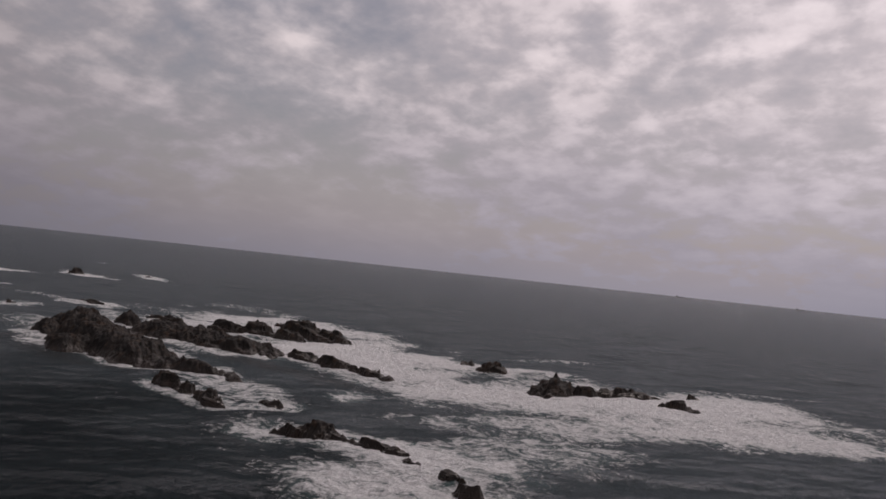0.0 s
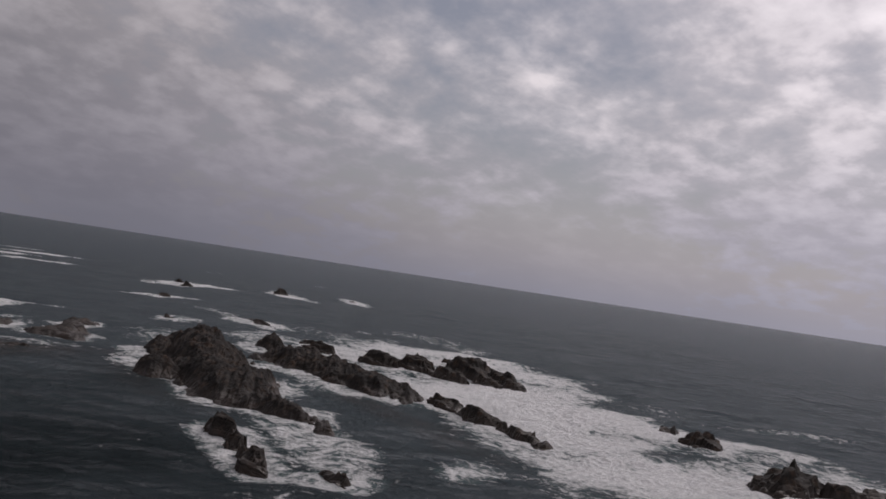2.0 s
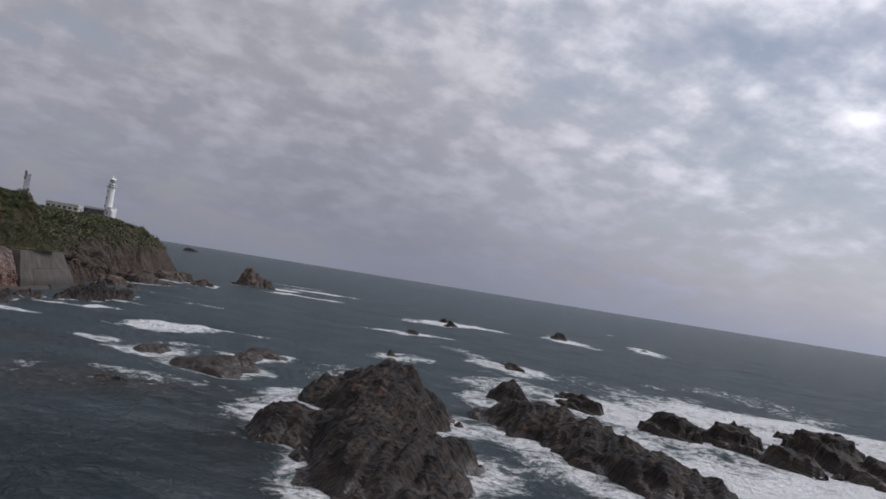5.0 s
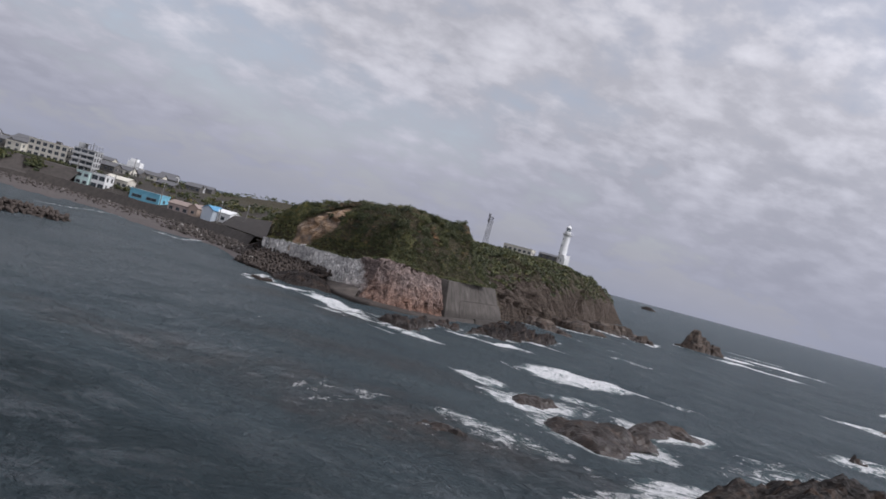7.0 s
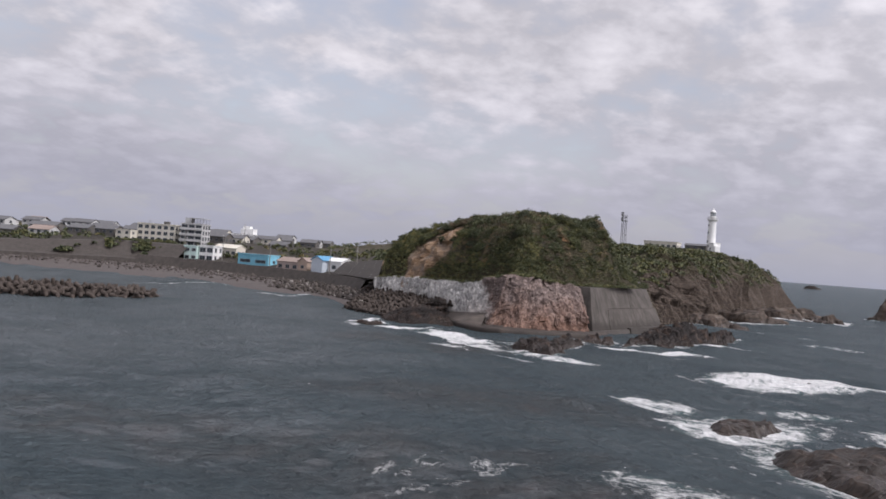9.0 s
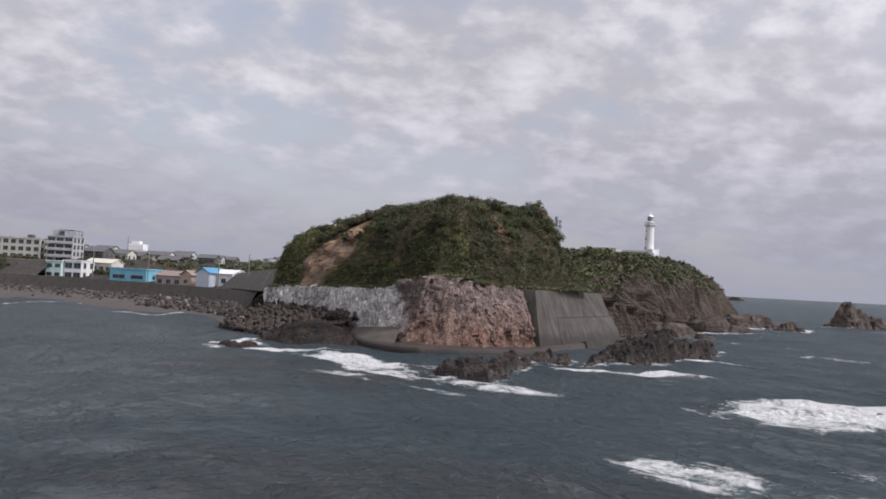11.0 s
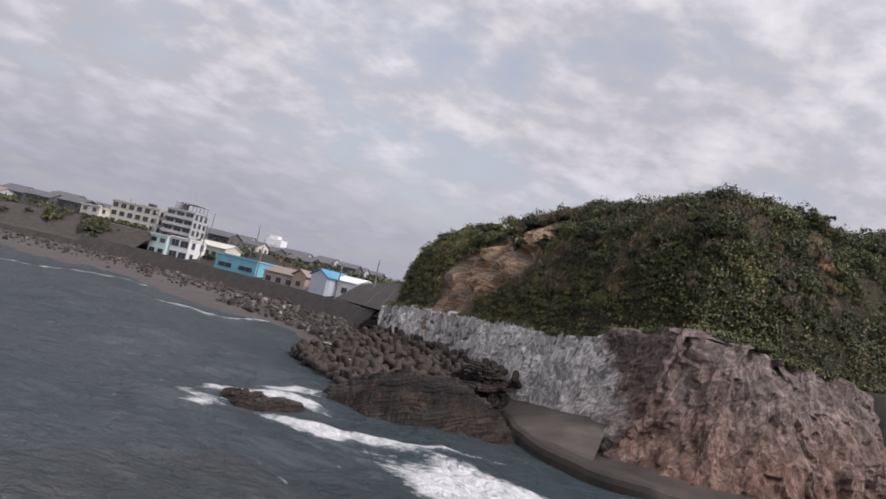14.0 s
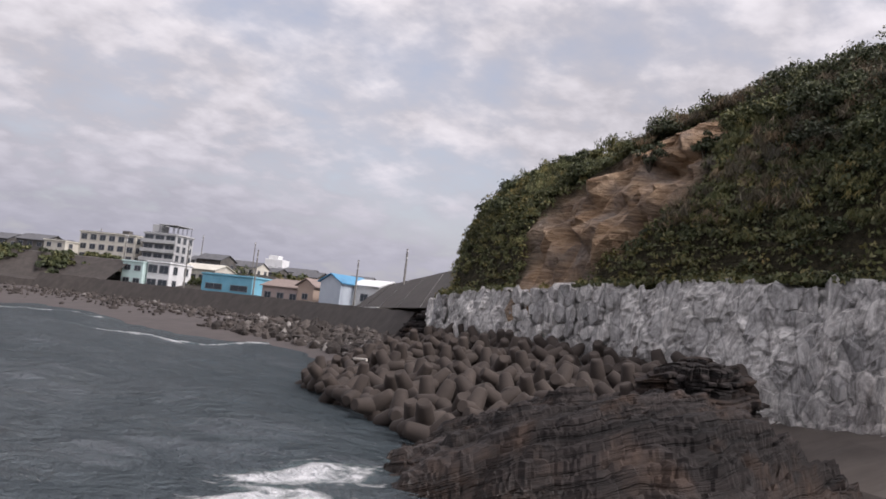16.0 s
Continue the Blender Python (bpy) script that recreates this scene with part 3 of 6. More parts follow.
# ------------------------------------------------------------------ plan
# Rocks in the sea: (label, material, step, lobes), a lobe being x, y, half length, half width, height, heading in degrees.
ROCKS = [
    ("low wet rock awash in the bay", ROCK_B, 0.4, [(-171.0, 115.0, 4.0, 1.4, 0.7, 60)]),
    ("small flat rock in the bay", ROCK_B, 0.4, [(-181.4, 115.2, 4.5, 1.8, 0.9, 70)]),
    ("large dark bedded rock with a sloping crest, foam round its foot", ROCK, 0.27,
     [(-81.3, 201.1, 22.7, 10.9, 5.9, 128), (-65.2, 182.5, 20.9, 10.0, 4.4, 133), (-47.2, 170.0, 14.0, 5.0, 2.2, 150), (-85.1, 207.8, 8.5, 6.6, 6.8, 128), (-90.0, 200.5, 8.5, 5.7, 3.6, 115), (-77.5, 184.9, 10.4, 7.5, 3.2, 120)]),
    ("long dark brown ridge of rock beside a water channel", ROCK, 0.3,
     [(-62.3, 216.6, 25.7, 9.0, 4.4, 145), (-46.3, 207.7, 14.0, 7.5, 3.4, 155), (-87.9, 240.9, 5.7, 4.3, 3.6, 130)]),
    ("small dark rocks behind the long ridge", ROCK_B, 0.45, [(-78.6, 253.4, 7.6, 3.4, 2.1, 160), (-85.4, 261.3, 3.8, 2.3, 1.7, 150)]),
    ("low jagged dark rock in white foam", ROCK_B, 0.5, [(-60.7, 251.7, 6.8, 4.9, 3.1, 160), (-51.9, 255.2, 6.8, 5.8, 3.7, 140), (-41.5, 249.1, 6.0, 3.4, 2.4, 160)]),
    ("jagged dark rock ridge in white foam", ROCK_B, 0.5, [(-40.5, 264.8, 16.9, 6.0, 4.4, 122), (-28.5, 255.8, 9.0, 6.0, 3.4, 130)]),
    ("narrow dark rock awash in foam", ROCK_B, 0.45, [(-30.2, 204.6, 6.0, 3.0, 2.2, 150), (-21.2, 196.6, 8.0, 3.0, 2.0, 140), (-12.1, 188.7, 8.0, 2.6, 1.3, 140)]),
    ("steep dark rock standing in surf", ROCK_B, 0.45, [(11.6, 224.0, 5.0, 2.2, 1.7, 100), (17.6, 214.1, 5.0, 4.2, 3.4, 120)]),
    ("pointed dark rock with a low tail, in surf", ROCK_B, 0.45, [(30.4, 189.2, 8.4, 4.9, 3.4, 40), (30.4, 190.2, 3.9, 3.0, 4.9, 60), (36.3, 188.1, 4.9, 3.0, 2.6, 0), (47.2, 195.3, 9.9, 2.4, 2.0, 10)]),
    ("small dark rock in surf", ROCK_B, 0.4, [(56.2, 184.1, 4.9, 2.4, 2.0, 0), (66.0, 204.3, 2.5, 1.5, 1.2, 0)]),
    ("two upright dark rock teeth in shallow water", ROCK_B, 0.35, [(-45.1, 148.5, 4.6, 2.0, 2.4, 140), (-40.0, 143.1, 2.4, 1.6, 2.6, 120), (-34.9, 137.6, 5.0, 1.9, 1.7, 130)]),
    ("broken dark reef in white wash", ROCK_B, 0.35, [(-14.0, 119.4, 5.5, 3.0, 1.9, 150), (-5.9, 113.6, 7.9, 2.2, 1.5, 160), (-19.0, 119.4, 3.0, 1.4, 1.0, 170)]),
    ("low dark reef stones in white wash", ROCK_B, 0.35, [(-24.0, 138.0, 3.4, 1.6, 1.4, 160), (-0.7, 107.0, 2.4, 1.2, 0.9, 160), (4.3, 103.0, 3.0, 1.2, 1.1, 150), (6.7, 97.6, 2.4, 1.2, 0.9, 150)]),
    ("broad low brown rock with foam on one side", ROCK, 0.45, [(-118.8, 205.0, 10.5, 6.0, 1.35, 115), (-114.5, 200.5, 6.0, 4.5, 1.2, 150), (-127.6, 221.5, 9.0, 3.6, 1.2, 112)]),
    ("small dark rock barely above the water", ROCK_B, 0.35, [(-104.6, 176.0, 5.0, 2.2, 0.7, 45), (-107.5, 180.0, 3.0, 1.4, 0.6, 30)]),
    ("small dark rock in a patch of foam", ROCK_B, 0.35, [(-132.3, 201.9, 5.6, 1.9, 0.8, 97)]),
    ("rock tip in a breaking wave", ROCK_B, 0.35, [(-161.6, 230.6, 2.2, 0.9, 0.55, 60)]),
    ("small dark rock in a foam ring", ROCK_B, 0.5, [(-182.0, 335.3, 6.2, 3.0, 1.7, 120)]),
    ("pair of small rocks in foam", ROCK_B, 0.5, [(-225.5, 417.7, 3.3, 2.3, 2.1, 20), (-236.7, 428.1, 3.3, 2.3, 2.3, 20)]),
    ("low dark rock in a long foam streak", ROCK_B, 0.6, [(-204.0, 480.5, 9.7, 3.9, 3.1, 130)]),
    ("rock tip in a foam streak", ROCK_B, 0.5, [(-176.0, 517.8, 4.9, 2.3, 1.6, 130)]),
    ("flat dark rock in a foam ring", ROCK_B, 0.45, [(-120.9, 298.3, 9.6, 2.6, 1.5, 150)]),
    ("tiny rock in a patch of foam", ROCK_B, 0.4, [(-132.6, 265.3, 2.3, 1.5, 1.2, 30)]),
    ("far low sea rock near the horizon", ROCK_B, 1.6, [(-1450, 1190, 17, 8, 7, 40)]),
    ("tall brown sea stack with surf at its foot", STACK, 0.5,
     [(-360.4, 420.0, 13.0, 9.5, 4.6, 60), (-360.8, 418.0, 10.5, 8.4, 7.8, 60), (-361.2, 417.0, 7.6, 6.6, 10.6, 60), (-357.6, 426.5, 5.0, 4.2, 5.0, 70), (-367.3, 436.8, 3.9, 2.4, 2.2, 60)]),
    ("low brown rocks trailing from the cape", STACK, 0.6, [(-349.1, 363.1, 12.4, 4.8, 3.8, 48), (-333.8, 343.4, 11.4, 5.7, 4.4, 45)]),
    ("small low rock off the cape", STACK, 0.5, [(-334.2, 366.9, 5.7, 2.6, 2.3, 60), (-317.3, 343.6, 3.8, 1.7, 1.1, 60)]),
    ("dark rocks awash below the cape", STACK, 0.6, [(-297.9, 309.4, 14.1, 5.6, 4.1, 45), (-270.9, 277.3, 13.0, 5.6, 3.5, 45), (-291.6, 308.9, 4.7, 2.2, 1.2, 55)]),
    ("dark layered rock at the foot of the sea wall", ROCK_C, 0.3, [(-191.5, 202.0, 6.2, 3.6, 1.8, 35), (-188.0, 200.6, 4.0, 2.4, 1.3, 20), (-198.5, 208.5, 7.0, 3.2, 1.3, 130), (-206.5, 218.5, 7.5, 3.0, 1.1, 125)]),
    ("large dark layered rock off the concrete wall", ROCK_C, 0.3,
     [(-209, 233, 8.5, 5.4, 3.2, 118), (-211.5, 237.5, 5.4, 4.6, 5.2, 118), (-216, 245, 7, 4.6, 2.8, 125), (-223.5, 255, 7.5, 3.6, 2.0, 125), (-203.5, 225.5, 5.0, 3.0, 1.3, 118)]),
    ("dark rough rock against the end of the stone wall", ROCK_C, 0.3, [(-287, 188.4, 4.2, 3.0, 5.4, 60), (-290, 186, 4.5, 3, 3.8, 150), (-293, 188.5, 4, 3, 5.0, 150)]),
]
# Open foam: x, y, half length, half width, heading, strength.
FOAM = [
    (-377.0, 489.7, 30, 9, 55, 0.86), (-317.5, 421.3, 22, 7, 60, 0.7), (-206, 191.6, 10, 3.0, 18, 0.86), (-171.0, 115.0, 9, 3.2, 65, 0.48),
    (-34, 212, 34, 10, 142, 0.86), (-56, 232, 26, 6, 142, 0.7), (-12, 196, 26, 14, 140, 0.8), (-224.0, 180.6, 3.0, 1.2, 30, 0.7), (-218.6, 173.6, 3.4, 1.0, 40, 0.6),
    # patches near (66, 164) and (30, 148): churned foam, whitened further for sun glitter
    (-45.6, 290.4, 55.8, 29.9, 140, 0.78), (-14.4, 229.1, 55.8, 29.9, 138, 0.98), (19.6, 182.6, 39.6, 25.7, 30, 0.92), (51.2, 189.4, 43.4, 25.6, 8, 0.98), (65.8, 164.2, 35.5, 21.7, 20, 0.86), (29.7, 147.5, 37.5, 15.8, 20, 0.66), (-65.7, 286.7, 29.2, 17.5, 130, 0.8), (-69.6, 259.8, 25.4, 9.8, 140, 0.74),
    (-4.0, 114.6, 24.8, 11.9, 150, 0.84), (0.7, 95.7, 23.9, 11.0, 160, 0.74), (-29.9, 148.0, 15.0, 6.0, 140, 0.56), (9.9, 120.3, 29.7, 13.9, 30, 0.52), (-85.4, 297.0, 33.2, 21.5, 140, 0.42), (-70.8, 344.7, 39.8, 15.9, 145, 0.36),
    (-97.7, 256.6, 24.7, 13.3, 130, 0.52), (-109.0, 231.5, 18.9, 11.3, 120, 0.45), (-57.8, 238.1, 33.1, 7.8, 140, 0.5), (-40.1, 162.0, 20.1, 8.0, 140, 0.6),
    (-231.7, 423.1, 29.3, 9.8, 50, 0.74), (-183.6, 339.6, 19.4, 10.7, 60, 0.72), (-199.1, 476.6, 35.0, 11.7, 135, 0.74), (-174.1, 516.0, 25.4, 8.8, 135, 0.72), (-121.0, 298.5, 19.1, 10.5, 150, 0.64), (-146.7, 314.2, 28.9, 5.8, 150, 0.4), (-132.2, 266.4, 11.4, 7.6, 90, 0.56),
    (-362.9, 438.0, 25.4, 6.8, 60, 0.72), (-317.5, 361.1, 18.9, 4.7, 55, 0.66), (-162.9, 229.4, 14.2, 6.2, 75, 0.8), (-160.3, 238.8, 10.9, 3.6, 60, 0.66), (-143.0, 198.1, 6.2, 4.4, 40, 0.62), (-142.3, 215.8, 8.9, 4.5, 90, 0.5),
    (-205.7, 188.5, 8.4, 2.1, 18, 0.74), (-195.0, 191.4, 8.3, 3.0, 16, 0.66), (-189.7, 186.5, 7.4, 3.7, 20, 0.46), (-188.3, 197.1, 6.4, 2.2, 30, 0.5), (-199.4, 203.8, 9.2, 2.8, 80, 0.45), (-179.9, 193.0, 6.4, 2.7, 30, 0.42),
    (-216.8, 179.9, 3.4, 1.8, 60, 0.92), (-222.7, 174.7, 3.0, 1.5, 120, 0.8), (-217.4, 174.3, 2.8, 1.1, 160, 0.62), (-217.1, 185.9, 5.7, 1.2, 95, 0.74), (-224.6, 177.7, 3.2, 1.5, 150, 0.9), (-229.0, 178.8, 3.0, 1.5, 120, 0.85), (-105.0, 181.2, 11.2, 6.5, 60, 0.5), (-134.0, 204.0, 12.5, 7.1, 95, 0.55), (-112.2, 170.5, 10.4, 5.2, 50, 0.42),
    (-193.4, 222.9, 10.0, 2.2, 65, 0.75), (-208.2, 245.8, 10.9, 2.7, 55, 0.7), (-181.5, 202.0, 5.5, 2.7, 50, 0.7), (-296.1, 166.7, 21.5, 1.6, 130, 0.55), (-315.5, 139.5, 21.6, 1.6, 118, 0.5),
    (-231.9, 181.7, 3.8, 0.8, 165, 0.5), (-420.1, 518.2, 29.8, 6.0, 60, 0.5), (-1440, 1170, 70, 14, 135, .6), (-328.5, 615.5, 15.8, 4.0, 60, 0.5), (-263.9, 683.2, 17.5, 3.9, 60, 0.45),
    (38.9, 264.9, 23.8, 5.0, 30, 0.38), (94.3, 226.2, 39.3, 3.9, 12, 0.36), (-247.0, 289.9, 12.9, 4.6, 60, 0.42), (-223.0, 281.1, 10.9, 3.6, 55, 0.45), (-287.7, 310.7, 13.1, 3.7, 60, 0.5),
]
MURK = [(-103.9, 174.3, 21.5, 12.6, 50, 0.8), (-121.7, 160.3, 29.8, 8.8, 60, 0.55), (-141.7, 176.1, 23.1, 8.0, 70, 0.5), (-188.5, 188.9, 18.4, 9.2, 150, 0.6), (-194.4, 176.4, 15.0, 5.6, 150, 0.5), (-69.2, 169.4, 28.7, 6.7, 150, 0.35),
        (-36.2, 187.8, 40.0, 6.0, 140, 0.5)]


def ellipse(x, y, cx, cy, a, b, heading):
    c, s = math.cos(radians(heading)), math.sin(radians(heading))
    dx, dy = x - cx, y - cy
    return np.sqrt(((dx * c + dy * s) / a) ** 2 + ((-dx * s + dy * c) / b) ** 2)


# ------------------------------------------------------------------ sea
def graded(lo, hi, step, out_lo, out_hi, grow=1.13):
    core = list(np.arange(lo, hi + step / 2, step))
    d, x, left = step, lo, []
    while x > out_lo:
        d *= grow
        x -= d
        left.append(x)
    d, x, right = step, hi, []
    while x < out_hi:
        d *= grow
        x += d
        right.append(x)
    return np.array(left[::-1] + core + right)


def material_is_open(mat):
    return mat is not ROCK_C


def build_sea():
    xs, ys = graded(-400, 100, 1.25, -6500, 6500), graded(84, 545, 1.25, -6500, 6500)
    x, y = np.meshgrid(xs, ys, indexing="ij")
    near = np.exp(-(np.maximum(np.hypot(x + 90, y - 200) - 260, 0) / 220) ** 2)
    z = np.zeros_like(x)
    rng = np.random.RandomState(5)
    for k in range(14):
        lam = 3.5 * 1.28 ** k
        th = radians(118 + rng.uniform(-30, 30))
        z += 0.0085 * lam ** 0.85 * np.sin((x * math.cos(th) + y * math.sin(th)) * 2 * math.pi / lam + rng.uniform(0, 6.28) + 1.2 * vnoise(x / 40, y / 40, k, 3))
    z = z * near * 0.8 + 0.17 * fbm(x / 6, y / 5, 0, 3, 11) * near
    foam = np.zeros_like(x)
    for label, mat, step, lobes in ROCKS:
        for cx, cy, a, b, h, yaw in lobes:
            ring = 3.2 + 0.10 * a if material_is_open(mat) else 1.4
            d = ellipse(x, y, cx, cy, a + ring, b + ring, yaw)
            foam = np.maximum(foam, (0.62 if material_is_open(mat) else 0.50) * (1 - smooth(0.62, 1.15, d + 0.22 * vnoise(x / 9, y / 9, 0, 21))))
    for cx, cy, a, b, yaw, s in FOAM:
        d = ellipse(x, y, cx, cy, a, b, yaw)
        foam = np.maximum(foam, s * (1 - smooth(0.35, 1.35, d + 0.30 * fbm(x / 14, y / 14, 0, 3, 8))))
    # calm lee water beside the large rock stays clear
    calm = 1 - smooth(0.7, 1.2, ellipse(x, y, -85, 160, 34, 18, 150))
    foam *= 1 - 0.75 * calm
    # clear: soft patch where the water is painted darker and reflects less sky
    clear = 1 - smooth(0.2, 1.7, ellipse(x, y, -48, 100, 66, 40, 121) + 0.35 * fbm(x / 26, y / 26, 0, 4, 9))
    sandy = (1 - smooth(-205, -110, x + 12 * fbm(x / 30, y / 30, 0, 3, 14))) * (1 - smooth(163, 186, y + 6 * fbm(x / 25, y / 25, 0, 3, 15)))
    murk = np.zeros_like(x)
    for cx, cy, a, b, yaw, s in MURK:
        murk = np.maximum(murk, s * (1 - smooth(0.3, 1.2, ellipse(x, y, cx, cy, a, b, yaw) + 0.3 * fbm(x / 10, y / 10, 0, 3, 4))))
    z += 0.35 * foam * (0.3 + fbm(x / 3, y / 3, 0, 2, 33)) * near
    me = quick_mesh("water", np.stack([x.ravel(), y.ravel(), z.ravel()], 1), grid_faces(len(xs), len(ys)), SEA, flat=False)
    add_attr(me, "foam", foam)
    add_attr(me, "murk", murk)
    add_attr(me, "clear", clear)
    add_attr(me, "sandy", sandy)
    tagged(new("water", me), "grey-green choppy sea with white foam round the rocks", "sea", kind="structure")


build_sea()


# ------------------------------------------------------------------ sea rocks
STRIKE = 118     # heading along which the beds of the large rocks run


def build_rock(label, material, step, lobes, seed):
    reach = [max(a, b) * 1.35 + 1 for x, y, a, b, h, yaw in lobes]
    x0, x1 = min(l[0] - r for l, r in zip(lobes, reach)), max(l[0] + r for l, r in zip(lobes, reach))
    y0, y1 = min(l[1] - r for l, r in zip(lobes, reach)), max(l[1] + r for l, r in zip(lobes, reach))
    nx, ny = int((x1 - x0) / step) + 2, int((y1 - y0) / step) + 2
    x, y = np.meshgrid(x0 + np.arange(nx) * step, y0 + np.arange(ny) * step, indexing="ij")
    main = lobes[0]
    size = min(main[2], 12.0)
    wx = x + 0.16 * size * fbm(x / size * 2.0, y / size * 2.0, 0, 4, seed)
    wy = y + 0.16 * size * fbm(x / size * 2.0, y / size * 2.0, 7, 4, seed + 9)
    z = np.full_like(x, -3.0)
    for cx, cy, a, b, h, yaw in lobes:
        d = ellipse(wx, wy, cx, cy, a, b, yaw)
        p = 3.2 if step < 0.2 else 1.55 if h > 1.2 * b else 2.0                  # tall and narrow: a peak, else a hump
        z = np.maximum(z, np.where(d < 1.5, (h + 0.75) * (1 - np.minimum(d, 1.5) ** p) - 0.75, -3.0))
    z = np.maximum(z, -3.0)
    # dipping beds: ledges cut across the rock along its heading
    strike = STRIKE if material is ROCK else main[5]
    c, s = math.cos(radians(strike)), math.sin(radians(strike))
    u, v = x * c + y * s, -x * s + y * c
    top = max(l[4] for l in lobes)
    amp = 0.10 + 0.05 * top
    live = smooth(-1.2, 0.6, z)
    level_beds = material is ROCK_C
    for lam, k in ((0.42 * size, 0.9), (0.17 * size, 0.75), (0.075 * size, 0.5)):
        lam = max(lam, step * 2.4)
        k = k * (0.15 if level_beds else 0.24 if material is ROCK else 0.5)
        q = v / lam + 0.30 * fbm(u / lam / 7.0, v / lam / 4.0, 0, 3, seed + int(lam * 10)) + 0.06 * u / lam
        z = z + amp * k * 1.5 * ((q - np.floor(q)) ** 1.5 - 0.42) * live
    ridge = 1 - 2 * np.abs(fbm(u / size * 0.9, v / size * 2.6, 0, 4, seed + 40, 0.55))
    gully = np.abs(vnoise(u / size * 1.3, v / size * 0.8, 3, seed + 60))
    z = z + amp * (1.3 * ridge - 0.4 - 1.8 * (1 - smooth(0.0, 0.16, gully))) * live + (0.2 if material is ROCK else 0.5) * amp * fbm(x / step / 4, y / step / 4, 0, 2, seed + 44) * live
    # the beds break off in steps along their dip
    gx, gy = (-0.05, 0.38) if level_beds else (-0.22 * s + 0.12 * c, 0.22 * c + 0.12 * s)
    plane = gx * (x - main[0]) + gy * (y - main[1]) + 0.35 * fbm(x / size, y / size, 0, 3, seed + 70)
    for lam in ((1.0, 0.36) if step < 0.2 else (max(1.9, step * 5), max(0.62, step * 3.0))):
        q = (z - plane) / lam + 0.2 * vnoise(x / lam / 3, y / lam / 3, 1, seed + 71)
        fr = q - np.floor(q)
        z = z + live * (0.85 if level_beds else 0.12 if material is ROCK else 0.6) * lam * (smooth(0.45, 0.95, fr) - fr + 0.2)
    z = z + (0.30 if step > 0.2 else 0.05) * ((0.55 * fbm(u / 3.0, v / 0.8, 0, 4, seed + 48, 0.6) + 0.75 * fbm(x / 1.6, y / 1.6, 0, 4, seed + 49, 0.6)) if material is ROCK else fbm(x / step / 2.4, y / step / 2.4, 0, 3, seed + 48)) * live
    bedding = z - plane if material is not ROCK else 1.3 * v + 0.5 * z + 0.8 * fbm(x / 9, y / 9, 0, 3, seed + 73)
    jx, jy = step * 0.30 * vnoise(x * 3.1 / step, y * 3.1 / step, 0, seed + 2), step * 0.30 * vnoise(x * 2.7 / step, y * 2.7 / step, 5, seed + 3)
    verts = np.stack([(x + jx).ravel(), (y + jy).ravel(), z.ravel()], 1)
    # every piece that stands clear of the water by itself becomes a rock of its own
    land = z > -0.35
    mark = np.where(land, np.arange(land.size).reshape(land.shape) + 1, 0)
    while True:
        grown = mark.copy()
        for ax in (0, 1):
            for sh in (1, -1):
                r = np.roll(mark, sh, ax)
                grown = np.maximum(grown, r)
        grown = np.where(land, grown, 0)
        if (grown == mark).all():
            break
        mark = grown
    ids, counts = np.unique(mark[mark > 0], return_counts=True)
    first = True
    for piece in ids[np.argsort(-counts)]:
        own = mark == piece
        if not first and (own.sum() < 14 or z[own].max() < 0.25):
            continue
        v, f, bed = compact(verts, grid_faces(nx, ny, own.ravel()), bedding.ravel())
        me = quick_mesh("sea_rock", v, f, material)
        add_attr(me, "bed", bed)
        tagged(new("sea_rock", me), label if first else "small dark rock broken off beside a larger one", "rock", "rocks in the sea")
        first = False


for i, (label, material, step, lobes) in enumerate(ROCKS):
    build_rock(label, material, step, lobes, 50 + 7 * i)


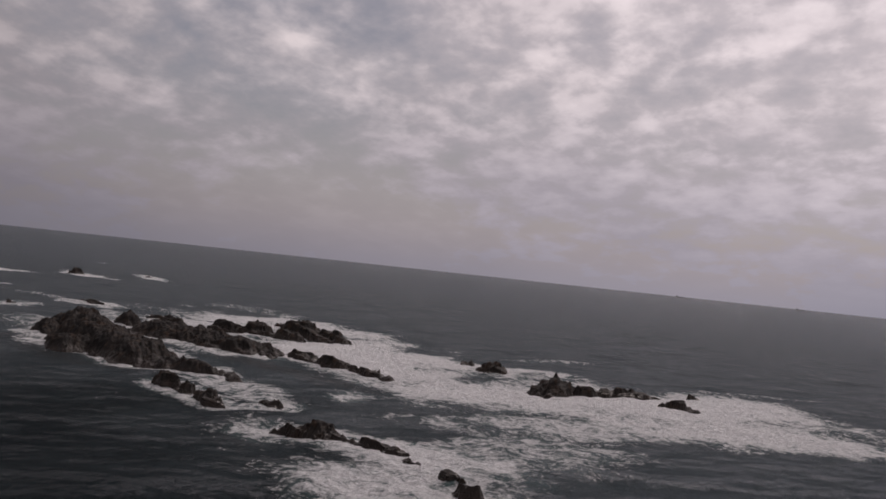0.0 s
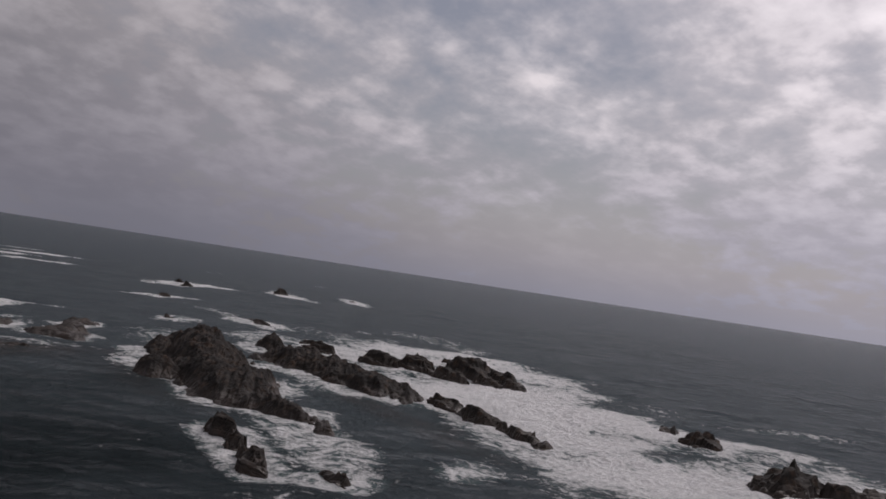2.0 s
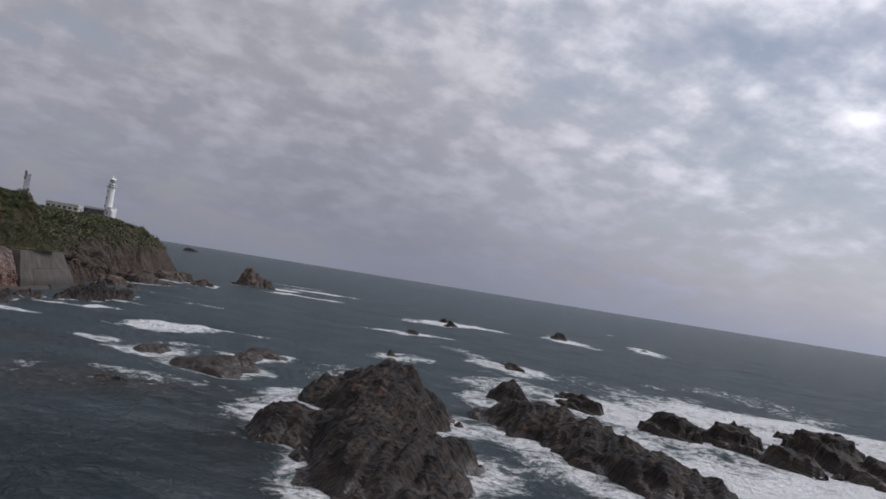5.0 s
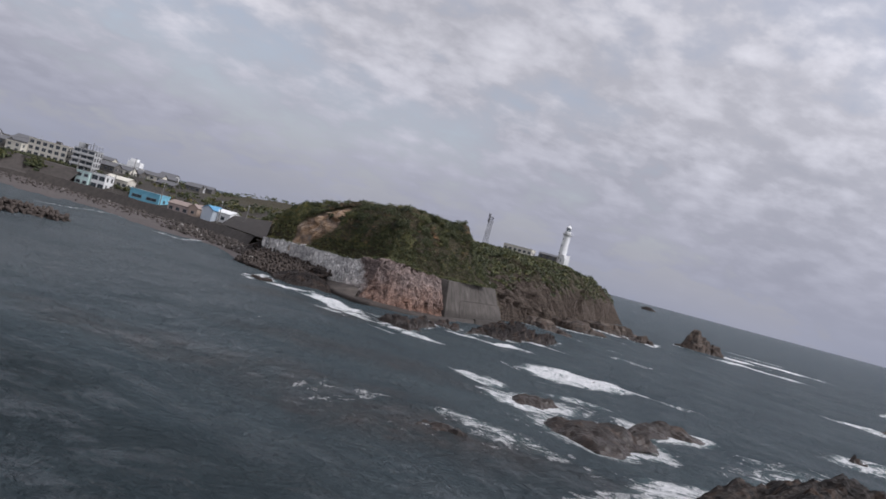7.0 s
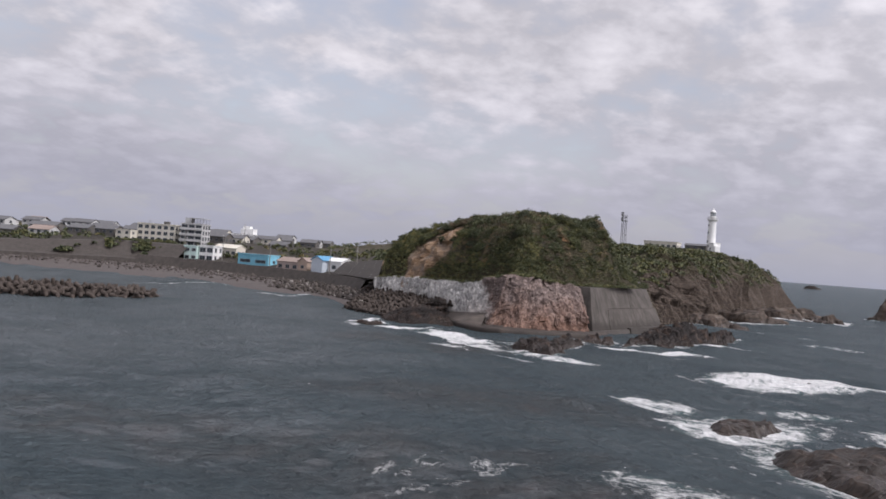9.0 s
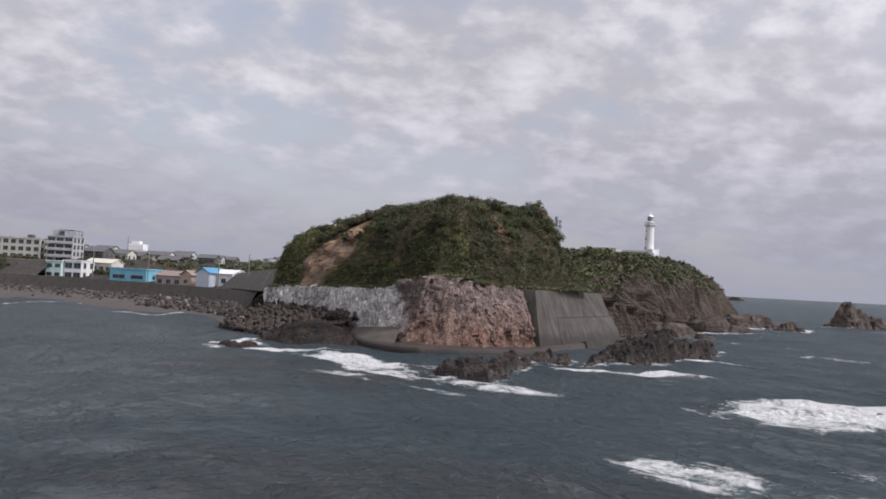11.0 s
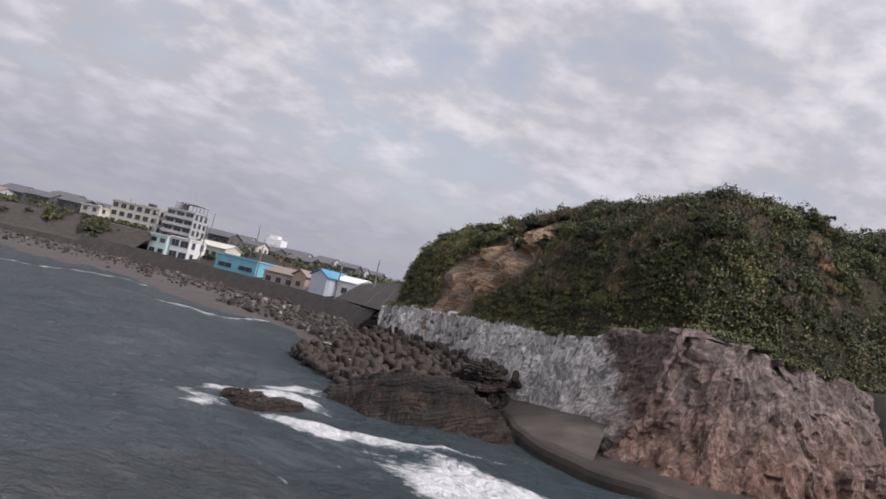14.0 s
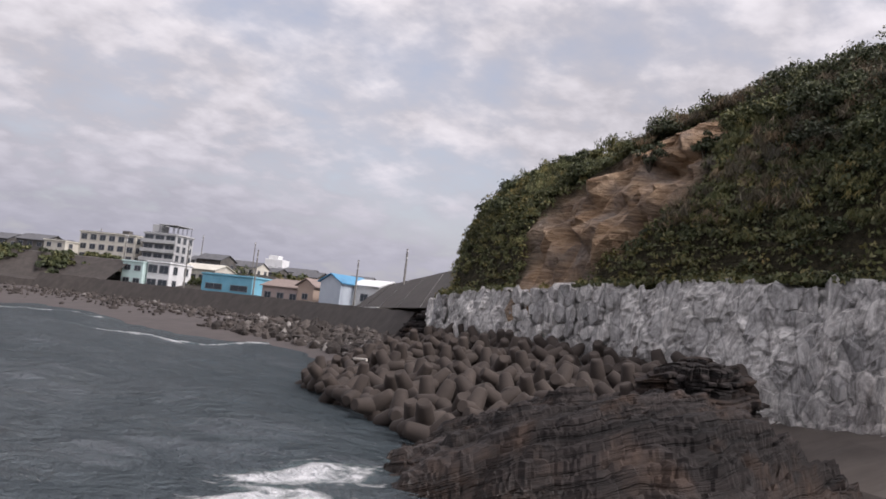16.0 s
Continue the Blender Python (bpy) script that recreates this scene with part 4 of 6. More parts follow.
def bedded_rock(label, cx, cy, a, b, yaw, top, dip, seed, lift=0.0, step=0.075):
    """A worn dome of thin tilted beds: every bed ends in a small broken step."""
    reach = max(a, b) * 1.2
    k = np.arange(-reach, reach, step)
    x, y = np.meshgrid(cx + k, cy + k, indexing="ij")
    wx, wy = x + 0.7 * fbm(x / 3, y / 3, 0, 4, seed), y + 0.7 * fbm(x / 3, y / 3, 5, 4, seed + 1)
    d = ellipse(wx, wy, cx, cy, a, b, yaw)
    crown = top * (1 + lift * (y - cy) / a)
    z = np.where(d < 1.35, (crown + 0.9) * (1 - np.minimum(d, 1.35) ** 3.2) - 0.9, -3.0) + 0.22 * fbm(x / 2.2, y / 2.2, 0, 4, seed + 2)
    plane = dip[0] * (x - cx) + dip[1] * (y - cy) + 0.28 * fbm(x / 3.5, y / 3.5, 0, 3, seed + 3)
    for lam, amp in ((0.95, 0.45), (0.34, 0.95), (0.17, 0.95)):
        q = (z - plane) / lam + 0.30 * fbm(x / (2.2 * lam + 0.6), y / (2.2 * lam + 0.6), lam, 3, seed + 4)
        fr = q - np.floor(q)
        z = z + amp * lam * (smooth(0.55, 0.95, fr) - fr)
    # joints that cross the beds, and blocks that have dropped out
    jx = (x - cx) * 0.8 + (y - cy) * 0.6 + 0.5 * fbm(x / 1.5, y / 1.5, 2, 3, seed + 5)
    jy = (y - cy) * 0.8 - (x - cx) * 0.6 + 0.5 * fbm(x / 1.5, y / 1.5, 3, 3, seed + 6)
    layer = np.floor((z - plane) / 0.5)
    z = z - 0.10 * (lattice(np.floor(jx / 1.3), np.floor(jy / 0.9), layer, seed + 7) > 0.72)
    z = z - 0.06 * (1 - smooth(0.0, 0.05, np.abs(jx / 1.3 - np.round(jx / 1.3)))) - 0.10 * (1 - smooth(0.0, 0.06, np.abs(vnoise(x / 1.2, y / 1.2, 0, seed + 8))))
    z = z + 0.035 * fbm(x / 0.2, y / 0.2, 0, 2, seed + 9)
    verts = np.stack([x.ravel(), y.ravel(), z.ravel()], 1)
    v, f, bed = compact(verts, grid_faces(len(k), len(k), z.ravel() > -0.7), (z - plane).ravel())
    me = quick_mesh("sea_rock", v, f, ROCK_C)
    add_attr(me, "bed", bed)
    tagged(new("sea_rock", me), label, "rock", "rocks in the sea")


def layered_rock(label, cx, cy, a, b, yaw, top, dip, seed, foot=-1.2, square=3.0):
    """A rock of thin tilted beds, each with its own worn outline, stepped back from the one below."""
    rng = np.random.RandomState(seed)
    n = 300
    th = np.linspace(0, 2 * math.pi, n, endpoint=False)
    ex = np.abs(np.cos(th) / a) ** square + np.abs(np.sin(th) / b) ** square
    r0 = ex ** (-1 / square) * (1 + 0.10 * fbm(np.cos(th) * 1.6, np.sin(th) * 1.6, 0, 4, seed))
    c, s = math.cos(radians(yaw)), math.sin(radians(yaw))
    ux, uy = np.cos(th) * c - np.sin(th) * s, np.cos(th) * s + np.sin(th) * c
    lowest = foot - abs(dip[0]) * a - abs(dip[1]) * a
    levels = [lowest]
    while levels[-1] < top:
        levels.append(levels[-1] + rng.uniform(0.06, 0.27))
    rings, beds = [], []
    for k in range(len(levels) - 1):
        mid = (levels[k] + levels[k + 1]) / 2
        f = np.clip((mid - lowest) / (top - lowest), 0, 1)
        shrink = (1 - f ** 8) ** 0.5 * (1.06 - 0.16 * f)
        jut = rng.uniform(-0.20, 0.20)
        blocks = np.floor(th * r0 / 1.3 + 7 * rng.uniform() + 0.6 * fbm(np.cos(th) * 4, np.sin(th) * 4, k * 0.3, 2, seed + 5))
        chip = lattice(blocks, np.full(n, k // 2), np.zeros(n), seed + 3)
        r = r0 * shrink * (1 + 0.06 * fbm(np.cos(th) * 3.2, np.sin(th) * 3.2, k * 0.22, 4, seed + 9)) + jut + 0.46 * (chip - 0.5) + 0.12 * vnoise(th * r0 * 2.2, k * 1.7, 0, seed + 31)
        gully = np.abs(vnoise(np.cos(th) * 2.6, np.sin(th) * 2.6, k * 0.05, seed + 12))
        r = np.maximum(r - 0.35 * (1 - smooth(0.0, 0.12, gully)), 0.05)
        for lev, grow in ((levels[k], 0.0), (levels[k] + 0.75 * (levels[k + 1] - levels[k]), 0.02), (levels[k + 1], -0.07)):
            x, y = cx + ux * (r + grow), cy + uy * (r + grow)
            x = x + f * 0.9 * float(vnoise(k * 0.45, 0.5, 0, seed + 20))
            y = y + f * 0.9 * float(vnoise(k * 0.45, 9.5, 0, seed + 21))
            wave = 0.20 * fbm(x / 2.2, y / 2.2, k * 0.1, 4, seed + 15)
            rings.append(np.stack([x, y, lev + dip[0] * (x - cx) + dip[1] * (y - cy) + wave], 1))
            beds.append(np.full(n, lev))
    tip = np.array([[cx, cy, top + 0.15]])
    v = np.concatenate(rings + [tip])
    m = len(rings)
    i, k = np.meshgrid(np.arange(n), np.arange(m - 1))
    i, k = i.ravel(), k.ravel()
    quads = np.stack([k * n + i, k * n + (i + 1) % n, (k + 1) * n + (i + 1) % n, (k + 1) * n + i], 1)
    i = np.arange(n)
    last = (m - 1) * n
    cap = np.stack([last + i, last + (i + 1) % n, np.full(n, m * n), np.full(n, m * n)], 1)
    me = mesh_of("sea_rock", v, [tuple(q) for q in quads] + [tuple(q[:3]) for q in cap], ROCK_C)
    add_attr(me, "bed", np.concatenate(beds + [np.array([top])]))
    tagged(new("sea_rock", me), label, "rock", "rocks in the sea")


bedded_rock("dark rock of thin tilted beds before the tetrapods", -229.8, 187.6, 8.3, 6.4, 84, 3.3, (0.22, 0.30), 5, 0.42)
layered_rock("dark bedded knob of rock at the foot of the wall", -238.5, 194.0, 2.6, 2.2, 30, 4.4, (-0.05, 0.12), 8, square=2.4)
layered_rock("dark broken rock filling the corner behind the stone wall", -285.6, 188.3, 3.4, 2.4, 100, 6.0, (0.05, 0.1), 14, square=2.2)
bedded_rock("low bedded rock ringed with foam", -220.6, 176.9, 3.9, 2.4, 130, 0.75, (0.12, 0.16), 11, 0.0, 0.06)

# ------------------------------------------------------------------ headland and town ground
# Coast with, at each corner, the height at the edge, the rise behind it and the depth over which it rises.
COAST = [
    (-286.0, 189.5, 6.8, 12.5, 2.4, 0), (-280.0, 188.4, 7.4, 12.5, 2.2, 0), (-270.0, 191.8, 7.5, 13.4, 3.6, 0), (-258.0, 196.0, 8.2, 15.2, 4.6, 0), (-243.0, 201.5, 8.6, 15.6, 4.4, 0),
    (-234.5, 204.2, 10.0, 13.6, 3.8, 0), (-228.5, 208.5, 11.0, 12.6, 3.8, 0), (-229.0, 217.0, 11.0, 13.0, 3.8, 0), (-233.0, 226.5, 10.4, 15.6, 3.6, 0), (-239.0, 235.5, 10.4, 15.5, 3.0, 0), (-245.5, 242.5, 10.0, 9.0, 4.0, 0), (-252.0, 249.5, 9.2, 3.0, 6.0, 0),
    (-259.0, 259.0, 3.0, 8.5, 8.0, 1), (-276.0, 278.0, 2.0, 13.0, 9.0, 1), (-300.0, 298.0, 2.0, 18.0, 8.0, 1), (-326.0, 324.0, 2.0, 20.0, 9.0, 1), (-356.0, 350.0, 2.0, 21.0, 8.0, 1),
    (-392.0, 380.0, 2.0, 22.0, 8.0, 1), (-428.0, 411.0, 2.0, 20.0, 8.0, 1), (-444.0, 430.0, 2.0, 21.0, 13.0, 1), (-520.0, 450.0, 2.0, 24.0, 10.0, 1), (-640.0, 420.0, 2.0, 18.0, 20.0, 1), (-1100.0, 520.0, 2.0, 9.0, 40.0, 0),
    (-1100.0, -420.0, 4.0, 9.0, 80.0, 2), (-430.0, -420.0, 4.0, 10.0, 40.0, 2), (-392.0, -60.0, 5.6, 4.0, 60.0, 2), (-402.0, 60.0, 6.2, 4.5, 60.0, 2), (-408.0, 100.0, 8.2, 6.5, 50.0, 2),
    (-398.0, 121.0, 4.4, 10.0, 50.0, 2), (-386.0, 138.0, 4.2, 10.0, 60.0, 2), (-362.0, 160.0, 4.2, 10.0, 90.0, 2), (-338.0, 180.0, 4.4, 10.0, 60.0, 2), (-312.0, 190.0, 6.0, 9.0, 20.0, 0), (-297.0, 197.0, 8.0, 8.0, 12.0, 0),
]


def coast_height(x, y):
    """Height of the ground, how far inside the coast, and the share of cliff and town."""
    x, y = np.asarray(x, float), np.asarray(y, float)
    best = np.full(x.shape, 1e9)
    total = np.zeros(x.shape)
    par = [np.zeros(x.shape) for _ in range(5)]
    inside = np.zeros(x.shape, bool)
    n = len(COAST)
    for k in range(n):
        ax, ay, *pa = COAST[k]
        bx, by, *pb = COAST[(k + 1) % n]
        dx, dy = bx - ax, by - ay
        t = np.clip(((x - ax) * dx + (y - ay) * dy) / (dx * dx + dy * dy), 0, 1)
        d = np.hypot(x - ax - t * dx, y - ay - t * dy)
        best = np.minimum(d, best)
        weight = (d + 0.4) ** -7.0
        total = total + weight
        vals = [pa[i] * (1 - t) + pb[i] * t for i in range(3)] + [(pa[3] == 1) * (1 - t) + (pb[3] == 1) * t, (pa[3] == 2) * (1 - t) + (pb[3] == 2) * t]
        for i in range(5):
            par[i] = par[i] + weight * vals[i]
        cross = ((ay > y) != (by > y)) & (x < dx * (y - ay) / (dy if dy else 1e-9) + ax)
        inside ^= cross
    par = [p / total for p in par]
    s = np.where(inside, best, -best)
    h = par[0] + par[1] * (1 - np.exp(-np.maximum(s, 0) / par[2]))
    h = h - 6.0 * smooth(16, 34, s) * (1 - smooth(62, 105, s)) * (1 - par[4]) * (1 - par[3])
    h = np.where(h > 23.0, 23.0 + (h - 23.0) * 0.45, h)
    # the town lies lower than the cape
    low = np.maximum(smooth(-300, -335, x) * (1 - smooth(196, 240, y)), smooth(-560, -620, x))
    h = h - low * np.maximum(h - 12.0, 0) * 0.92
    return np.where(s > 0, h, par[0] + s * 6.0), s, par[3], par[4]


# bare ochre scar on the flank, seen as a slanting band of broken beds
SCAR = ((-271.5, 193.0), (-257.8, 203.2))


def scar_mask(x, y):
    (ax, ay), (bx, by) = SCAR
    L = math.hypot(bx - ax, by - ay)
    u = ((x - ax) * (bx - ax) + (y - ay) * (by - ay)) / L
    v = (-(x - ax) * (by - ay) + (y - ay) * (bx - ax)) / L
    w = 0.8 * vnoise(x / 2.2, y / 2.2, 0, 71)
    return smooth(0.5, 3.0, u + w) * (1 - smooth(L - 0.5, L + 1.8, u + w)) * smooth(-6.0, -4.9, v + 1.4 * w - 0.02 * u) * (1 - smooth(0.4, 1.6, v + w - 0.10 * u))


def ground(x, y):
    h, s, cliff, town = coast_height(x, y)
    x, y = np.asarray(x, float), np.asarray(y, float)
    rough = 1.1 * fbm(x / 9, y / 9, 0, 4, 61) * smooth(0, 4, s) * (1 - 0.85 * town) * (1 - smooth(90, 160, s))
    crag = (2.6 * fbm(x / 7, y / 7, h / 6, 5, 77) + 1.2 * fbm(x / 2.2, y / 2.2, h / 3, 3, 78)) * cliff * smooth(-3, 1, s) * (1 - smooth(14, 26, s))
    bare = np.maximum(scar_mask(x, y) * (1 - town), 1 - smooth(0.5, 1.2, ellipse(x, y, -317, 194.5, 6.5, 2.4, 20) + 0.3 * vnoise(x / 2, y / 2, 0, 72)))
    h = h + 4.6 * np.exp(-(((x + 322) / 15) ** 2 + ((y - 199) / 8) ** 2))
    return h + rough + crag - 0.6 * bare, s, cliff, town, bare


def build_land():
    xs, ys = graded(-290, -224, 0.5, -1120, -222, 1.03), graded(185, 250, 0.5, -430, 530, 1.03)
    x, y = np.meshgrid(xs, ys, indexing="ij")
    z, s, cliff, town, bare = ground(x, y)
    far_hill = 4 * smooth(120, 420, s) * (0.5 + 0.5 * fbm(x / 160, y / 160, 0, 3, 90)) * smooth(-560, -760, x)
    z = np.maximum(z + np.maximum(far_hill, 0), -3.0)
    # broken beds stand out from the scar, crags from the cape cliffs
    beds = z / 1.25 + 0.05 * x + 0.7 * fbm(x / 4, y / 4, z / 3, 3, 80)
    shelf = 0.9 * ((beds - np.floor(beds)) ** 0.45 - 0.55) + 1.5 * fbm(x / 2.6, y / 2.6, z / 2.0, 5, 82, 0.6) - 1.9 * np.exp(-(((x + 258.5) / 1.8) ** 2 + ((z - 16.2) / 1.1) ** 2))
    crag = cliff * smooth(-1.5, 1.0, s) * (1 - smooth(12, 20, s)) * (3.0 * fbm(x / 8, y / 8, z / 5, 4, 86) + 1.3 * fbm(x / 2.5, y / 2.5, z / 2.0, 3, 87))
    x = x + bare * shelf * 0.34 + crag * 0.66
    y = y - bare * shelf * 0.94 + crag * 0.75
    town = town * (1 - smooth(80, 150, s))
    verts = np.stack([x.ravel(), y.ravel(), z.ravel()], 1)
    faces = grid_faces(len(xs), len(ys), (z.ravel() > -2.5))
    rock = np.clip(cliff * (1 - smooth(13, 17, z + 3 * fbm(x / 6, y / 6, 0, 3, 91))) + 0.0, 0, 1)
    verts, faces, rock, town, bare = compact(verts, faces, rock.ravel(), town.ravel(), bare.ravel())
    me = quick_mesh("ground", verts, faces, LAND)
    for name, v in (("rock", rock), ("town", town), ("bare", bare)):
        add_attr(me, name, v)
    tagged(new("ground", me), "green headland with bare ochre scar, cliffs and town ground", "headland", kind="structure")


build_land()


# ------------------------------------------------------------------ stone-faced sea wall
# Foot line of the facing with the height of its top: x, y, top.
WALL = [(-284.5, 187.2, 6.6), (-280.0, 186.9, 7.2), (-262.0, 192.6, 8.1), (-246.0, 197.8, 8.6), (-236.0, 200.6, 8.6), (-234.2, 200.8, 9.8), (-224.0, 201.8, 11.2), (-219.0, 206.2, 11.2), (-218.6, 216.0, 10.6), (-222.0, 224.4, 9.9)]
LEAN = [0.3, 0.4, 0.6, 1.0, 1.8, 2.2, 5.2, 8.2, 8.6, 4.4]


def wall_at(d):
    """Foot point, top height, lean and outward normal at a distance along the wall."""
    for k in range(len(WALL) - 1):
        (ax, ay, az), (bx, by, bz) = WALL[k], WALL[k + 1]
        L = math.hypot(bx - ax, by - ay)
        if d <= L or k == len(WALL) - 2:
            t = min(d / L, 1.0)
            return (ax + (bx - ax) * t, ay + (by - ay) * t, az + (bz - az) * t, LEAN[k] * (1 - t) + LEAN[k + 1] * t, (by - ay) / L, -(bx - ax) / L)
        d -= L


WALL_LEN = sum(math.hypot(b[0] - a[0], b[1] - a[1]) for a, b in zip(WALL, WALL[1:]))


def wall_frames(step):
    n = int(WALL_LEN / step)
    rows = np.array([wall_at(WALL_LEN * k / n) for k in range(n + 1)])
    # the normals turn smoothly round the corner
    for _ in range(max(2, int(2.5 / step))):
        rows[1:-1, 4:] = (rows[:-2, 4:] + rows[1:-1, 4:] * 2 + rows[2:, 4:]) / 4
    rows[:, 4:] /= np.hypot(rows[:, 4], rows[:, 5])[:, None]
    return rows


def build_wall():
    step = 0.28
    rows = wall_frames(step)
    nz = 44
    d = np.arange(len(rows))[:, None] * step
    f = np.linspace(0, 1, nz)[None, :]
    top = rows[:, 2:3] + 0.32 * fbm(d / 1.7, 0, 0, 3, 12) + 0.14 * np.sign(vnoise(d / 1.1, 0, 4, 13))
    z = -0.4 + f * (top + 0.4)
    back = rows[:, 3:4] * f
    # slabs standing on end: cells stretched upwards, each at its own depth
    cd = d + 0.7 * fbm(d / 1.6, z / 1.8, 0, 3, 15) + 0.10 * z * np.sign(vnoise(d / 9, 0, 2, 19))
    cz = z + 0.8 * fbm(d / 1.5, z / 1.5, 3, 3, 16)
    cell = lattice(np.floor(cd / 1.25), np.floor(cz / 1.45 + 0.5 * np.floor(cd / 1.25)), 0 * cd, 17)
    small = lattice(np.floor(cd / 0.42), np.floor(cz / 0.8), 0 * cd, 18)
    out = 0.38 * (cell - 0.5) + 0.16 * (small - 0.5) + 0.5 * fbm(d / 5, z / 5, 0, 4, 20)
    # the buttress is rougher: split beds stand out in ledges
    brute = smooth(50.0, 54.0, d)
    ledge = z / 1.15 + 0.25 * d / 3 + 1.1 * fbm(d / 4, z / 3, 0, 3, 22)
    out = out * (1 + 0.35 * brute) + brute * (0.20 * ((ledge - np.floor(ledge)) ** 0.6 - 0.6) + 0.16 * fbm(d / 0.7, z / 1.1, 2, 3, 24))
    out[:, -1] = -1.6
    x = rows[:, 0:1] + rows[:, 4:5] * (out - back)
    y = rows[:, 1:2] + rows[:, 5:6] * (out - back)
    cap = np.stack([(rows[:, 0] - rows[:, 4] * (rows[:, 3] + 4)), (rows[:, 1] - rows[:, 5] * (rows[:, 3] + 4)), top[:, 0] - 0.2], 1)[:, None, :]
    verts = np.concatenate([np.stack([x, y, z], 2), cap], 1)
    me = quick_mesh("wall_sea", verts.reshape(-1, 3), grid_faces(len(rows), nz + 1), FACING)
    return tagged(new("wall_sea", me), "rough stone-faced sea wall, grey to rust brown", "sea wall", kind="structure")


sea_wall = build_wall()


def build_concrete_wall():
    """Battered concrete wall at the wall's east end, twisting slightly: a tall panel, then two lifts with panel joints, on a plinth."""
    whole = empty("concrete_wall", pose(0, 0, 0), "battered grey concrete sea wall with stained panels", "sea wall", kind="structure")
    foot0, foot1, top0, top1 = (np.array(v) for v in ((-222.2, 224.2, -0.4), (-245.2, 252.2, -0.4), (-226.8, 224.7, 9.7), (-252.6, 250.8, 9.6)))

    def point(u, f, proud):
        p = (foot0 * (1 - u) + foot1 * u) * (1 - f) + (top0 * (1 - u) + top1 * u) * f
        along = (foot1 - foot0) * (1 - f) + (top1 - top0) * f
        out = np.array([along[1], -along[0], 0.0])
        return p + out / np.linalg.norm(out) * proud

    def slab(u0, u1, f0, f1, proud, name, mat, thick=2.2):
        nu, nf = max(2, int((u1 - u0) * 16)), max(2, int((f1 - f0) * 8))
        bm = bmesh.new()
        front = [[bm.verts.new(point(u0 + (u1 - u0) * i / nu, f0 + (f1 - f0) * j / nf, proud)) for j in range(nf + 1)] for i in range(nu + 1)]
        back = [[bm.verts.new(point(u0 + (u1 - u0) * i / nu, f0 + (f1 - f0) * j / nf, proud - thick)) for j in range(nf + 1)] for i in range(nu + 1)]
        for i in range(nu):
            for j in range(nf):
                bm.faces.new((front[i][j], front[i + 1][j], front[i + 1][j + 1], front[i][j + 1]))
                bm.faces.new((back[i][j], back[i][j + 1], back[i + 1][j + 1], back[i + 1][j]))
        for i in range(nu):
            for j in (0, nf):
                bm.faces.new((front[i][j], front[i + 1][j], back[i + 1][j], back[i][j]))
        for j in range(nf):
            for i in (0, nu):
                bm.faces.new((front[i][j], front[i][j + 1], back[i][j + 1], back[i][j]))
        bmesh.ops.recalc_face_normals(bm, faces=bm.faces)
        rim = [e for e in bm.edges if e.calc_face_angle(0) > 1.2]
        bmesh.ops.bevel(bm, geom=rim, offset=0.06, segments=1, affect="EDGES")
        part(name, bm, mat, whole)

    slab(-0.02, 0.45, -0.06, 0.12, 0.85, "plinth", DARK_CONCRETE, 4)
    slab(0.453, 1.03, -0.06, 0.15, 1.15, "plinth", WALL_CONCRETE, 4)
    slab(-0.01, 0.22, 0.10, 1.0, 0.22, "panel", WALL_CONCRETE, 3)
    slab(0.222, 0.60, 0.10, 0.545, 0.30, "panel", WALL_CONCRETE, 3)
    slab(0.602, 1.0, 0.10, 0.545, 0.28, "panel", WALL_CONCRETE, 3)
    slab(0.222, 0.60, 0.548, 0.995, -0.10, "panel", WALL_CONCRETE, 3)
    slab(0.602, 0.995, 0.548, 0.99, -0.08, "panel", WALL_CONCRETE, 3)
    slab(0.80, 1.02, 0.995, 1.16, -1.4, "panel", WALL_CONCRETE, 3)


build_concrete_wall()


def sweep(name, line, section, material, label, category, wobble=0.0, kind="structure", drop=None):
    """A section (outward, up) carried along a plan line."""
    pts = np.array(line, float)
    seg = np.hypot(*np.diff(pts, axis=0).T)
    dist = np.concatenate([[0], np.cumsum(seg)])
    dd = np.linspace(0, dist[-1], int(dist[-1] / 0.7) + 2)
    px, py = np.interp(dd, dist, pts[:, 0]), np.interp(dd, dist, pts[:, 1])
    for _ in range(6):
        px[1:-1], py[1:-1] = (px[:-2] + 2 * px[1:-1] + px[2:]) / 4, (py[:-2] + 2 * py[1:-1] + py[2:]) / 4
    tx, ty = np.gradient(px), np.gradient(py)
    ln = np.hypot(tx, ty)
    ox, oy = ty / ln, -tx / ln
    sec = np.array(section, float)
    o = sec[None, :, 0] + wobble * fbm(dd[:, None] / 4, sec[None, :, 1] / 2, 0, 3, 5)
    zz = sec[None, :, 1] + wobble * fbm(dd[:, None] / 3, sec[None, :, 0] / 2, 4, 3, 6)
    if drop:
        low = np.interp(py, *drop)[:, None]
        zz = np.where(zz > 2.5, 2.5 + (zz - 2.5) * low, zz)
    v = np.stack([px[:, None] + ox[:, None] * o, py[:, None] + oy[:, None] * o, zz + 0 * o], 2)
    me = quick_mesh(name, v.reshape(-1, 3), grid_faces(len(dd), len(sec)), material, flat=True)
    return tagged(new(name, me), label, category, kind=kind)


